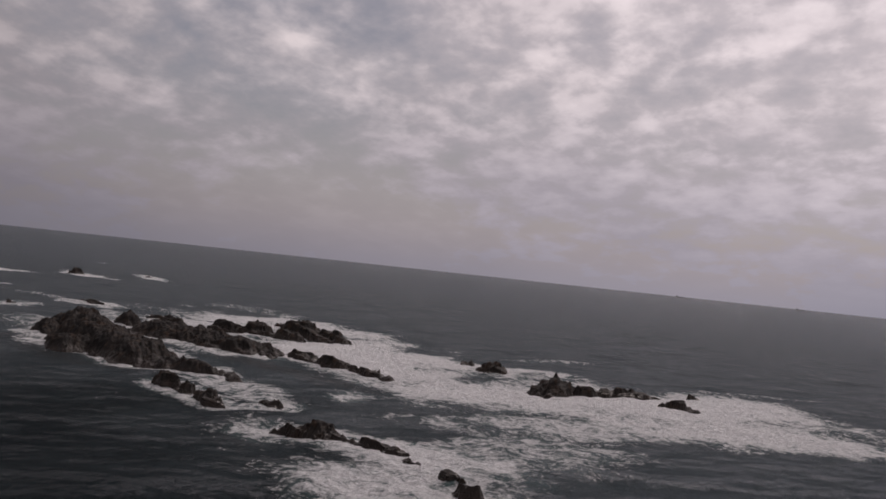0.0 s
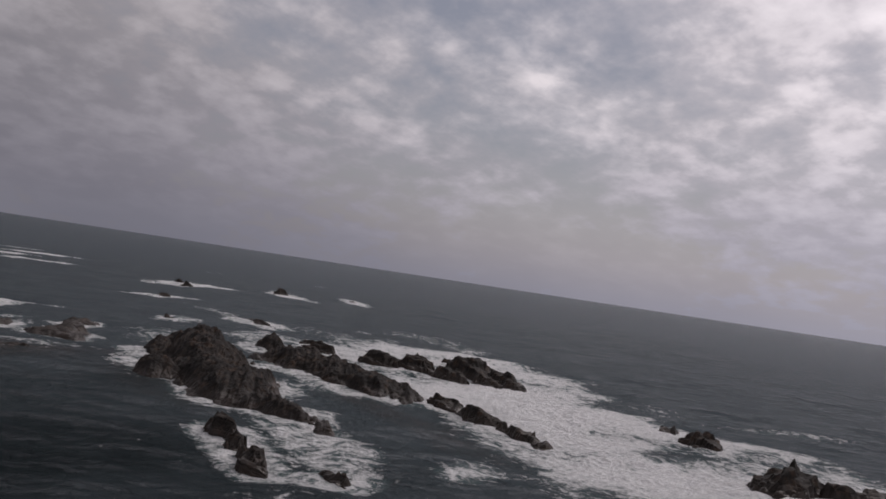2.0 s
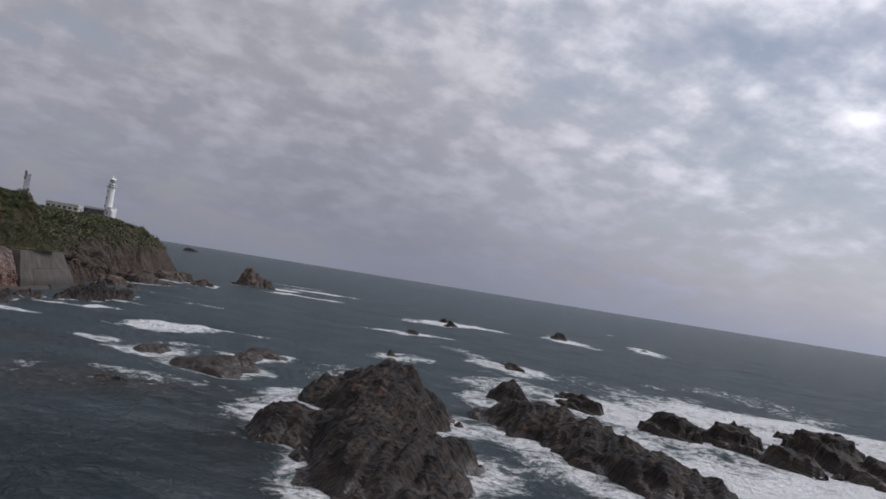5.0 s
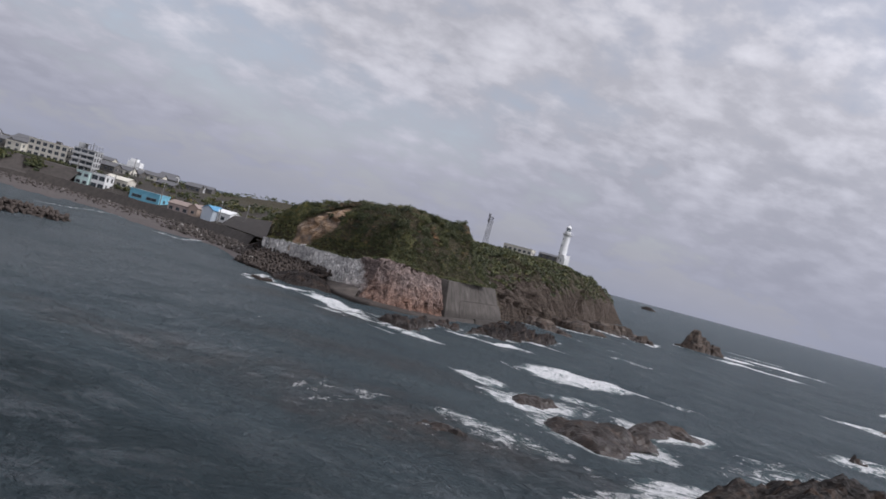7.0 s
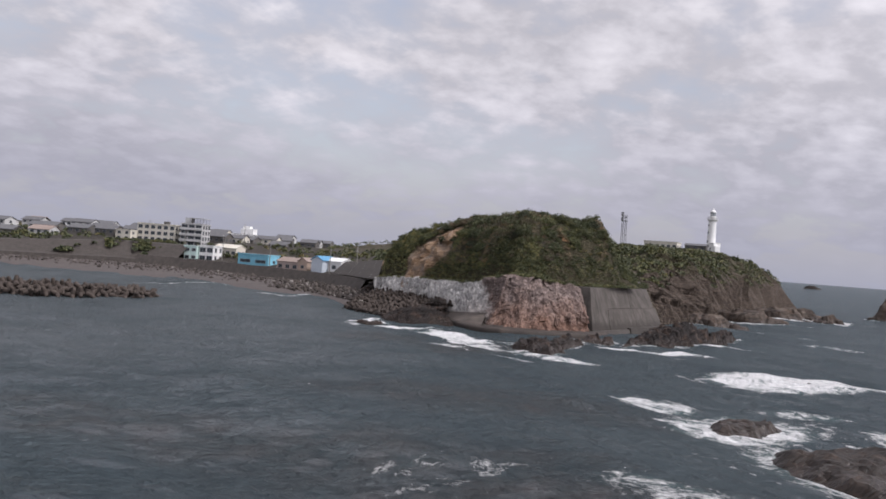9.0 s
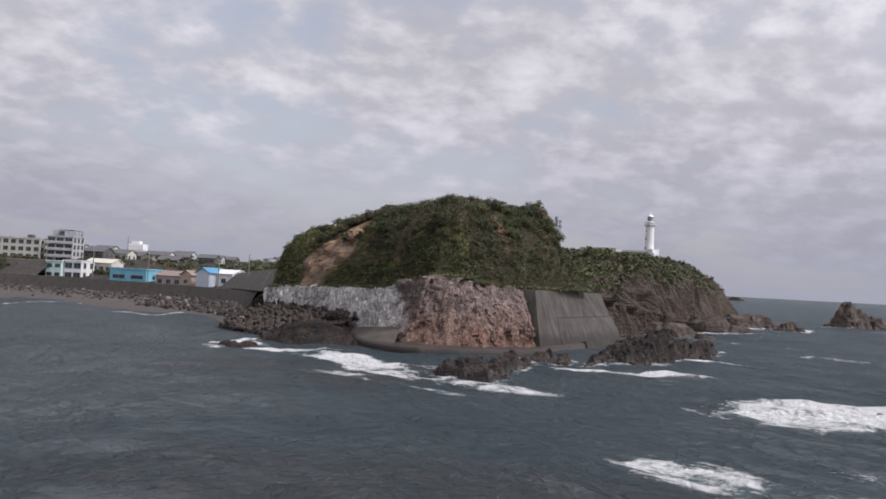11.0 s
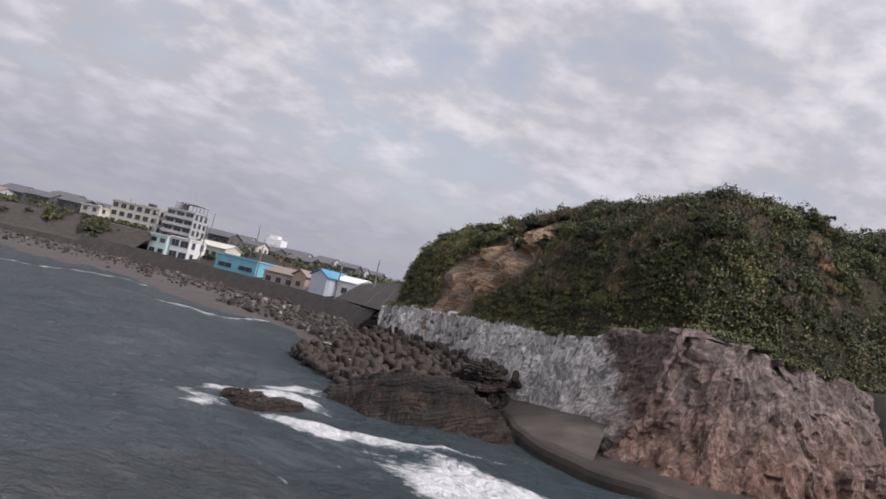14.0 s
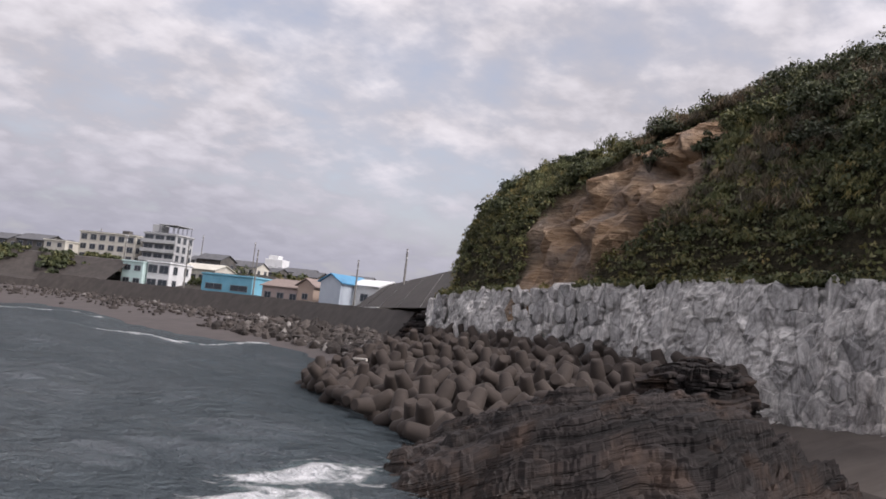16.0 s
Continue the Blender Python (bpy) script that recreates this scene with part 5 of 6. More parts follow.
sweep("footing", [(-229.5, 196.6), (-222.8, 196.8), (-218.4, 198.8), (-215.6, 202.0), (-214.4, 207.0), (-214.8, 214.0), (-217.6, 221.5), (-221.5, 227.0)],
      [(0.45, -1.2), (0.3, 0.25), (0.15, 0.6), (-0.2, 0.8), (-1.3, 0.9), (-1.5, 0.6), (-3.0, 0.6), (-8.5, 1.2)], FOOTING, "low brown-stained concrete footing with a rounded kerb along the sea wall", "footing", 0.07)
sweep("ramp", [(-244.0, 196.4), (-238.0, 197.2), (-232.0, 196.6), (-226.5, 196.6), (-224.0, 197.8), (-222.8, 200.4)],
      [(0.25, -1.2), (0.1, 0.55), (-0.2, 0.85), (-2.6, 1.9), (-5.5, 2.7)], RAMP, "smooth sloping concrete ramp at the foot of the stone wall", "ramp", 0.05)


# ------------------------------------------------------------------ plants on the headland
def leaf_cloud(points, radii, count, size, rng, squash=0.75, blade=0.55):
    """Small four-cornered leaves in loose clumps; every leaf is loose from the next."""
    n = len(points)
    c = np.repeat(points, count, 0)
    r = np.repeat(radii, count)[:, None]
    d = rng.normal(size=(n * count, 3))
    d /= np.linalg.norm(d, axis=1)[:, None]
    d[:, 2] = np.abs(d[:, 2]) * 1.0 - 0.15
    p = c + d * r * rng.uniform(0.45, 1.05, (n * count, 1)) * np.array([1, 1, squash])
    nrm = d + rng.normal(size=d.shape) * 0.55
    nrm /= np.linalg.norm(nrm, axis=1)[:, None]
    a = np.cross(nrm, rng.normal(size=d.shape))
    a /= np.linalg.norm(a, axis=1)[:, None]
    if blade < 0.4:            # reeds: the blades stand up
        a[:, 2] = np.abs(a[:, 2]) + 0.8
        a /= np.linalg.norm(a, axis=1)[:, None]
    b = np.cross(nrm, a)
    s = np.repeat(np.broadcast_to(size, n), count)[:, None] * rng.uniform(0.55, 1.25, (n * count, 1))
    v = np.stack([p - a * s, p + b * s * blade, p + a * s, p - b * s * blade], 1)
    return v.reshape(-1, 3), np.arange(n * count * 4).reshape(-1, 4)


def scatter(rng, n, x0, x1, y0, y1):
    x, y = rng.uniform(x0, x1, n), rng.uniform(y0, y1, n)
    z, s, cliff, town, bare = ground(x, y)
    return x, y, z, s, cliff, town, bare


def bushes(points, radii, clumps, count, size, rng, blade=0.55):
    """Rounded bushes of many small leaf clumps; the tone is one per bush."""
    n = len(points)
    d = rng.normal(size=(n * clumps, 3))
    d /= np.linalg.norm(d, axis=1)[:, None]
    d[:, 2] = np.abs(d[:, 2]) * 1.1 - 0.2
    r = np.repeat(radii, clumps)
    c = np.repeat(points, clumps, 0) + d * (r * rng.uniform(0.35, 0.85, n * clumps))[:, None] * np.array([1, 1, 0.8])
    v, f = leaf_cloud(c, r * rng.uniform(0.24, 0.42, n * clumps), count, size, rng, 0.9, blade)
    return v, f, np.repeat(np.clip(rng.normal(0.42, 0.24, n), 0, 1), clumps * count * 4)


def cover(name, v, f, mat, label, tone):
    me = quick_mesh(name, v, f, mat)
    add_attr(me, "tone", np.broadcast_to(tone, len(v)))
    tagged(new(name, me), label, "shrubs", kind="stuff")


def build_plants():
    rng = np.random.RandomState(3)
    # near flank: bushes of all sizes over grass, with gaps of bare soil
    x, y, z, s, cliff, town, bare = scatter(rng, 3300, -304, -222, 186, 262)
    soil = fbm(x / 4.0, y / 4.0, 0, 3, 131) > 0.62
    ok = (s > 0.9) & (s < 32) & (town < 0.5) & (bare < 0.10) & (z > 6.5) & ~((cliff > 0.4) & (z < 12)) & ~soil & (rng.uniform(size=len(x)) < np.where(s < 26, 1.0, 0.4))
    x, y, z, s = (q[ok] for q in (x, y, z, s))
    big = 0.5 + 0.95 * rng.uniform(0, 1, len(x)) ** 1.7 * (0.6 + smooth(1, 5, s)) + 0.5 * (rng.uniform(size=len(x)) < 0.07)
    pale = fbm(x / 5.0, y / 5.0, 5, 3, 111) + 0.75 * (s < 4) * (x < -247) + 0.34 * (s < 9) * (x < -247) + 0.3 * (x < -274) - 0.6 * ((x > -243) | (y > 208)) > 0.5
    for mat, pick, label, size in ((LEAF, ~pale, "dense dark green coastal shrubs covering the hill", 0.105), (LEAF_PALE, pale, "pale green and straw-coloured reeds and grass on the slope", 0.22)):
        v, f, tone = bushes(np.stack([x, y, z + big * 0.35], 1)[pick], big[pick], 13, 20, size, rng, 0.55 if mat is LEAF else 0.16)
        cover("shrub_cover" if mat is LEAF else "grass_cover", v, f, mat, label, tone)
    # the flanks are steep, so that they need more bushes to a square of the plan
    x, y, z, s, cliff, town, bare = scatter(rng, 13000, -292, -224, 187, 252)
    ok = (s > 0.6) & (s < 7.0) & (town < 0.5) & (bare < 0.10) & (z > 7.5) & ~((cliff > 0.4) & (z < 12)) & (fbm(x / 3.2, y / 3.2, z / 3.2, 3, 133) < 0.55)
    x, y, z, s = (q[ok] for q in (x, y, z, s))
    dry = fbm(x / 4.5, y / 4.5, z / 4.5, 3, 113) + 0.5 * ((x < -237) & (y < 207) & (z < 15)) + 0.35 * (x < -272) - 0.3 * (x > -240) > 0.42
    for mat, pick, label, size in ((LEAF, ~dry, "dark green shrubs clinging to the steep flanks", 0.11), (LEAF_PALE, dry, "tufts of pale grass and reeds on the steep flanks", 0.20)):
        r = rng.uniform(0.45, 1.15, pick.sum())
        v, f, tone = bushes(np.stack([x, y, z + 0.2], 1)[pick], r, 10, 15, size, rng, 0.55 if mat is LEAF else 0.16)
        cover("shrub_cover" if mat is LEAF else "grass_cover", v, f, mat, label, tone)
    # large rounded bushes that give the slope its lumps
    x, y, z, s, cliff, town, bare = scatter(rng, 1000, -300, -224, 188, 260)
    ok = (s > 2.2) & (s < 22) & (town < 0.5) & (bare < 0.05) & (z > 8) & ~((cliff > 0.4) & (z < 13))
    big = rng.uniform(1.0, 2.3, ok.sum())
    v, f, tone = bushes(np.stack([x[ok], y[ok], z[ok] + big * 0.25], 1), big, 40, 24, 0.135, rng)
    cover("shrub_cover", v, f, LEAF, "large rounded dark green bushes on the slope", tone * 0.9)
    # dead reeds and bare twigs
    x, y, z, s, cliff, town, bare = scatter(rng, 5200, -268, -227, 193, 234)
    ok = (s > 1) & (s < 16) & (bare < 0.1) & (fbm(x / 4.5, y / 4.5, 0, 3, 161) > -0.05)
    v, f, tone = bushes(np.stack([x, y, z + 0.5], 1)[ok], rng.uniform(0.7, 1.3, ok.sum()), 9, 14, 0.34, rng, 0.09)
    cover("dry_reeds", v, f, LEAF_DRY, "dead brown reeds and bare twigs on the slope", tone)
    x, y, z, s, cliff, town, bare = scatter(rng, 9000, -304, -222, 186, 262)
    ok = (s > 0.3) & (s < 20) & (town < 0.5) & (bare < 0.3) & (z > 6.5) & ~((cliff > 0.4) & (z < 13))
    v, f = leaf_cloud(np.stack([x, y, z + 0.1], 1)[ok], rng.uniform(0.4, 0.8, ok.sum()), 14, 0.13, rng, 0.6)
    west = np.repeat((x[ok] < -246) & (fbm(x[ok] / 5, y[ok] / 5, 0, 2, 151) > -0.1), 14)
    tone = np.repeat(rng.uniform(0, 0.7, ok.sum()), 14)
    for name, mat, pick, label in (("grass_cover", LEAF_PALE, west, "rough grass and low growth between the shrubs"), ("shrub_cover", LEAF, ~west, "dark low growth between the shrubs")):
        w, g, t = compact(v, f[pick], np.repeat(tone, 4))
        cover(name, w, g, mat, label, t)
    # grass and low growth hanging over the top of the wall
    d = rng.uniform(0, WALL_LEN + 26, 5200)
    rows = wall_frames(0.25)
    q = rows[np.minimum((d / 0.25).astype(int), len(rows) - 1)]
    over = np.maximum(d - WALL_LEN, 0)
    inn = rng.uniform(0.2, 5.5, len(d)) + q[:, 3]
    x, y = q[:, 0] - q[:, 4] * inn - over * 0.53, q[:, 1] - q[:, 5] * inn + over * 0.85
    z, s, cliff, town, bare = ground(x, y)
    ok = (bare < 0.3) & (s > -2.5)
    z = np.maximum(z, q[:, 2] - 0.2)
    tall = rng.uniform(0.35, 0.95, len(d))
    pale = fbm(x / 3.5, y / 3.5, 2, 2, 141) > np.where(x < -250, -0.5, np.where(x > -243, 0.62, 0.1))
    for name, mat, pick, label in (("grass_cover", LEAF_PALE, pale, "straw and green grass along the top of the wall"), ("shrub_cover", LEAF, ~pale, "low green growth along the top of the wall")):
        k = ok & pick
        v, f = leaf_cloud(np.stack([x, y, z + tall * 0.2], 1)[k], tall[k], 26, 0.15, rng, 0.8)
        cover(name, v, f, mat, label, np.repeat(rng.uniform(0.1, 0.9, k.sum()), 26 * 4))
    # cape and plateau behind: larger leaves, seen from far off
    x, y, z, s, cliff, town, bare = scatter(rng, 42000, -560, -250, 200, 460)
    ok = (s > 3) & (s < 60) & (town < 0.4) & (z > np.where(cliff > 0.3, 12.5 + 3.5 * fbm(x / 8, y / 8, 0, 3, 91), 8)) & ~((x > -304) & (y < 262) & (s < 34)) & (np.hypot(x + 480, y - 401) > 9)
    x, y, z, s = (q[ok] for q in (x, y, z, s))
    pts = np.stack([x, y, z + 0.3], 1)
    v, f = leaf_cloud(pts, rng.uniform(0.9, 1.9, len(x)), 15, 0.42, rng, 0.7)
    cover("shrub_cover", v, f, LEAF, "low wind-clipped shrubs on the cape top", np.repeat(rng.uniform(0, 0.8, len(x)), 60))
    # wooded rise and gardens in and behind the town
    x, y, z, s, cliff, town, bare = scatter(rng, 5200, -720, -300, -120, 300)
    ok = (s > 9) & (s < 120) & (fbm(x / 22, y / 22, 0, 3, 121) > 0.12 - 0.5 * smooth(180, 205, y))
    pts = np.stack([x, y, z + 0.5], 1)[ok]
    v, f, tone = bushes(pts, rng.uniform(1.2, 3.0, len(pts)) , 6, 8, 0.55, rng)
    cover("shrub_cover", v, f, LEAF, "garden shrubs and woods about the town", tone)
    # bushes on the slope below the long building, and a tree line behind the town
    pts = []
    for cx, cy, r, n in ((-328, 193, 6, 40), (-318, 199, 7, 40), (-308, 199, 5, 30), (-417, 110, 6.5, 46), (-411, 119, 4.0, 20), (-401, 112, 4.5, 34), (-402, 101, 3.5, 20), (-396, 86, 2.4, 16), (-399, 122, 3, 14), (-403, 140, 5, 16), (-398, 150, 4, 12), (-424, 146, 7, 22)):
        pts.append(np.stack([cx + r * rng.normal(0, 0.45, n), cy + r * rng.normal(0, 0.5, n)], 1))
    k = 420
    pts.append(np.stack([rng.uniform(-640, -560, k), rng.uniform(-120, 330, k)], 1))
    pts = np.concatenate(pts)
    z = ground(pts[:, 0], pts[:, 1])[0]
    on_slope = (pts[:, 0] > -412) & (pts[:, 1] < 130)
    z = np.where(on_slope, np.maximum(z, np.interp(-395 - pts[:, 0], [0, 9.5], [4.4, 10.0])), z)
    far = smooth(500, 560, -pts[:, 0])
    v, f, tone = bushes(np.stack([pts[:, 0], pts[:, 1], z + 0.4], 1), rng.uniform(0.9, 1.9, len(pts)) + far * rng.uniform(0.5, 2.6, len(pts)), 7, 10, 0.45, rng)
    cover("shrub_cover", v, f, LEAF, "dark bushes on the slope and trees behind the town", tone)


build_plants()


def build_shrub(x, y, r, seed, label):
    """A single bush with stems and a crown, standing out from the cover."""
    z = float(ground(np.array([x]), np.array([y]))[0][0])
    rng = np.random.RandomState(seed)
    whole = empty("shrub", pose(x, y, z), label, "shrub", "single shrubs")
    for k in range(3):
        a = k * 2.1 + seed
        part("trunk", rod((0, 0, -0.4), (0.45 * r * math.cos(a), 0.45 * r * math.sin(a), r * 1.1), 0.07 * r), BARK, whole)
    c = rng.normal(size=(22, 3)) * np.array([0.5, 0.5, 0.30]) * r + np.array([0, 0, r * 0.95])
    v, f = leaf_cloud(c, rng.uniform(0.22, 0.5, 22) * r, 60, 0.13, rng, 0.9)
    me = quick_mesh("crown", v, f, LEAF)
    add_attr(me, "tone", np.full(len(v), rng.uniform(0.1, 0.5)))
    ob = new("crown", me)
    ob.parent = whole


for k, (x, y, r) in enumerate([(-246.0, 224.0, 1.8), (-243.5, 232.0, 1.9), (-245.5, 240.0, 1.6), 
                               (-261.0, 199.2, 1.5), (-256.5, 201.4, 1.6), (-276.0, 194.6, 1.2), (-240.0, 212.5, 1.4), (-238.0, 221.5, 1.5), (-251.0, 204.5, 1.3)]):
    build_shrub(x, y, r * 0.7, k + 1, "dark green bush standing proud of the shrub cover")

# ------------------------------------------------------------------ tetrapods
def tetrapod_mesh():
    """Four blunt tapering legs from one hub."""
    bm = bmesh.new()
    for d in ((0, 0, 1), (0.943, 0, -0.333), (-0.471, 0.816, -0.333), (-0.471, -0.816, -0.333)):
        d = Vector(d)
        leg = bmesh.new()
        prof = [(0.40, 0.0), (0.375, 0.45), (0.30, 0.98), (0.235, 1.10), (0.0, 1.12)]
        rings = []
        for r, h in prof[:-1]:
            rings.append([leg.verts.new((r * math.cos(k * math.pi / 5), r * math.sin(k * math.pi / 5), h)) for k in range(10)])
        for p, q in zip(rings, rings[1:]):
            for k in range(10):
                leg.faces.new((p[k], p[(k + 1) % 10], q[(k + 1) % 10], q[k]))
        leg.faces.new(rings[-1])
        bmesh.ops.transform(leg, matrix=d.to_track_quat("Z", "Y").to_matrix().to_4x4(), verts=leg.verts)
        tmp = bpy.data.meshes.new("leg")
        leg.to_mesh(tmp)
        leg.free()
        bm.from_mesh(tmp)
        bpy.data.meshes.remove(tmp)
    me = bpy.data.meshes.new("tetrapod")
    bm.to_mesh(me)
    bm.free()
    me.materials.append(TETRA)
    me.polygons.foreach_set("use_smooth", [len(p.vertices) == 4 for p in me.polygons])
    return me


TETRAPOD = tetrapod_mesh()


def set_tetrapod(x, y, z, size, rng, label, group):
    ob = new("tetrapod", TETRAPOD)
    ob.matrix_world = pose(x, y, z, rng.uniform(-180, 180), rng.uniform(-40, 40), rng.uniform(0, 360)) @ Matrix.Scale(size, 4)
    tagged(ob, label, "tetrapod", group)


def tetrapod_mound():
    rng = np.random.RandomState(9)
    # plan of the mound: from the wall out to the water, between these two lines
    placed = []
    for layer in (0, 1, 2):
        for u in np.linspace(0, 1, 22):
            wx, wy = -283.0 + 40.0 * u, 186.0 + 12.0 * u
            ox, oy = -262.5 + 26.0 * u, 177.0 + 6.4 * u
            for v in np.linspace(0, 1, 8):
                x, y = wx + (ox - wx) * v + rng.uniform(-.5, .5), wy + (oy - wy) * v + rng.uniform(-.5, .5)
                top = 3.5 - 3.0 * v - (0.9 if u < 0.12 else 0)
                z = top - layer * 1.15 + rng.uniform(-0.25, 0.25)
                if z < -0.8 or (layer and rng.uniform() < 0.45):
                    continue
                if all((x - a) ** 2 + (y - b) ** 2 + (z - c) ** 2 > 1.14 ** 2 for a, b, c in placed):
                    placed.append((x, y, z))
    for x, y, z in placed:
        set_tetrapod(x, y, z, rng.uniform(0.98, 1.10), rng, "brown-grey concrete tetrapod heaped below the sea wall", "tetrapods by the wall")
    # pale driftwood lodged on top of the heap
    for k, (dx, dy) in enumerate(((-262.5, 178.2), (-259.5, 180.6), (-255.0, 182.0), (-250.0, 182.8), (-266.0, 181.0))):
        a, b, c = min(placed, key=lambda q: (q[0] - dx) ** 2 + (q[1] - dy) ** 2 - 0.6 * q[2])
        bm = rod((0, 0, 0), (1.7, 0.2, 0.12), 0.10, 7)
        for v in bm.verts:
            v.co.z += 0.25 * math.sin(v.co.x * 1.6 + k)
            v.co.y += 0.18 * math.sin(v.co.x * 2.3 + k)
        log = part("driftwood", bm, DRIFT)
        log.matrix_world = pose(a - 0.8, b, c + 0.62, 0, rng.uniform(-12, 12), rng.uniform(0, 180))
        tagged(log, "pale bent driftwood lodged on the tetrapods", "driftwood", "driftwood")
    placed = []
    for k in range(420):
        u, v = rng.uniform(0, 1), rng.uniform(-1, 1)
        x, y = -252.0 - 10.0 * (u - 0.5) * 0.3 + 5.0 * v, 95.0 + 39.0 * u
        z = 1.5 - 1.5 * abs(v) ** 1.5 + rng.uniform(-.4, .3) - 0.7 * smooth(0.9, 1.0, u)
        if len(placed) < 150 and all((x - a) ** 2 + (y - b) ** 2 > 1.5 for a, b in placed):
            placed.append((x, y))
            set_tetrapod(x, y, z, 1.3, rng, "weathered tetrapod in a low detached breakwater", "breakwater tetrapods")


tetrapod_mound()


# ------------------------------------------------------------------ beach, rubble and bay walls
SHORE = [(-266, 182.5), (-281, 179.5), (-292, 176.0), (-303, 168.5), (-319, 156), (-334, 142), (-348, 126), (-361, 104), (-367, 80), (-366, 20), (-366, -60), (-388, -200)]
BAY = [(-284, 190), (-300, 187.2), (-318, 181.5), (-338, 172.8), (-358, 157.0), (-374, 142.5), (-388, 126.0), (-395, 112.0), (-392, 60.0), (-384, 0.0), (-382, -60.0), (-400, -220)]


def build_beach():
    n, m = 140, 12
    sh, by = np.array(SHORE, float), np.array(BAY, float)

    def along(line, t):
        d = np.concatenate([[0], np.cumsum(np.hypot(*np.diff(line, axis=0).T))])
        return np.stack([np.interp(t * d[-1], d, line[:, k]) for k in (0, 1)], 1)

    t = np.linspace(0, 1, n)
    a, b = along(sh, t), along(by, t)
    f = np.linspace(-0.35, 1.1, m)
    p = a[:, None, :] * (1 - f)[None, :, None] + b[:, None, :] * f[None, :, None]
    z = np.interp(f, [-0.35, 0.0, 0.5, 1.1], [-1.2, 0.02, 1.1, 2.4])[None, :] + 0.15 * fbm(p[..., 0] / 5, p[..., 1] / 5, 0, 3, 7)
    me = quick_mesh("beach", np.concatenate([p, z[..., None]], 2).reshape(-1, 3), grid_faces(n, m), SAND, flat=False)
    tagged(new("beach", me), "strip of grey-brown wet sand below the bay wall", "beach", kind="structure")
    # rubble: angular boulders thick against the wall, thinner on the sand
    rng = np.random.RandomState(17)
    bm = bmesh.new()
    bmesh.ops.create_icosphere(bm, subdivisions=1, radius=1.0)
    base = np.array([v.co[:] for v in bm.verts])
    tris = np.array([[v.index for v in q.verts] for q in bm.faces])
    bm.free()
    vs, fs = [], []
    for k in range(4600):
        tt = 0.62 * rng.uniform(0.0, 1.0) ** 1.7
        ff = 1 - abs(rng.normal(0, 0.30)) if tt > 0.13 else rng.uniform(0.0, 1.0)
        if ff < 0.12:
            continue
        q = along(sh, np.array([tt]))[0] * (1 - ff) + along(by, np.array([tt]))[0] * ff
        size = rng.uniform(0.22, 0.62) * (1.3 if tt < 0.14 else 1.0)
        zz = np.interp(ff, [0, 0.5, 1.1], [0.1, 1.0, 1.9]) + 0.2 * rng.uniform(-1, 1) + (0.9 if tt < 0.13 else 0.4) * rng.uniform(0, 1) * ff
        v = base * (1 + 0.28 * rng.normal(size=(len(base), 1)).clip(-1, 1)) * size * rng.uniform(0.6, 1.2, 3)
        fs.append(tris + len(base) * len(vs))
        vs.append(v + np.array([q[0], q[1], zz]))
    me = quick_mesh("rubble", np.concatenate(vs), np.concatenate(fs), RUBBLE)
    tagged(new("rubble", me), "grey-brown boulder rubble heaped against the bay wall", "boulders", kind="stuff")


def rubble_material():
    m = Mat("rubble_stone", 0.85)
    c = m.ramp(m.island(), [(0.0, (0.022, 0.017, 0.014)), (0.6, (0.050, 0.040, 0.034)), (0.95, (0.09, 0.075, 0.065)), (1.0, (0.28, 0.26, 0.24))])
    m.colour(m.mix(0.5, c, m.ramp(m.noise(3, 5), [(0.3, 0.5), (0.7, 1.3)]), "MULTIPLY")).bump(m.noise(4, 5), 0.6, 0.2)
    return m.m


RUBBLE = rubble_material()
build_beach()
sweep("bay_wall", BAY[1:8][::-1], [(3.4, 0.6), (2.6, 1.9), (0.5, 5.0), (0.3, 5.3), (-0.4, 5.3), (-0.5, 4.4), (-9, 4.2)], DARK_CONCRETE, "long sloping dark grey concrete wall behind the beach", "sea wall", 0.06)
sweep("slope_wall", BAY[6:][::-1], [(3.0, 0.5), (1.6, 2.2), (1.2, 3.6), (-0.8, 4.2), (-9.5, 10.0), (-12.0, 10.2), (-20, 9.6)], DARK_CONCRETE, "tall sloping concrete revetment below the town", "revetment", 0.10, drop=((20, 60, 105), (0.5, 0.62, 1.0)))


def build_slope_slab():
    """Concrete apron climbing behind the end of the stone wall."""
    nu, nv = 14, 10
    u, v = np.meshgrid(np.linspace(0, 1, nu), np.linspace(0, 1, nv), indexing="ij")
    lo = np.stack([-287.5 - 48.5 * u, 188.2 - 7.9 * u], 2)
    hi = np.stack([-306.0 - 35.0 * u, 192.2 - 7.2 * u], 2)
    p = lo * (1 - v)[..., None] + hi * v[..., None]
    z = (5.9 - 0.6 * u) * (1 - v) + (11.2 - 1.9 * u) * v + 0.5 * v * (1 - v) + 0.04 * fbm(u * 9, v * 5, 0, 2, 3)
    me = quick_mesh("apron", np.concatenate([p, z[..., None]], 2).reshape(-1, 3), grid_faces(nu, nv), DARK_CONCRETE, flat=False)
    slab = tagged(new("apron", me), "sloping concrete apron with pale joints beside the wall", "apron", kind="structure")
    # pale joint fillings running down the slab
    for row in (2, 5, 8, 11):
        line = np.concatenate([p[row], z[row][:, None] + 0.05], 1)
        side = np.array([0.16, -0.03, 0.0])
        v = np.concatenate([line - side, line + side])
        f = [(i, i + 1, nv + i + 1, nv + i) for i in range(nv - 1)]
        strip = new("joint", mesh_of("joint", v, f, GREY_PAINT))
        strip.parent = slab


build_slope_slab()


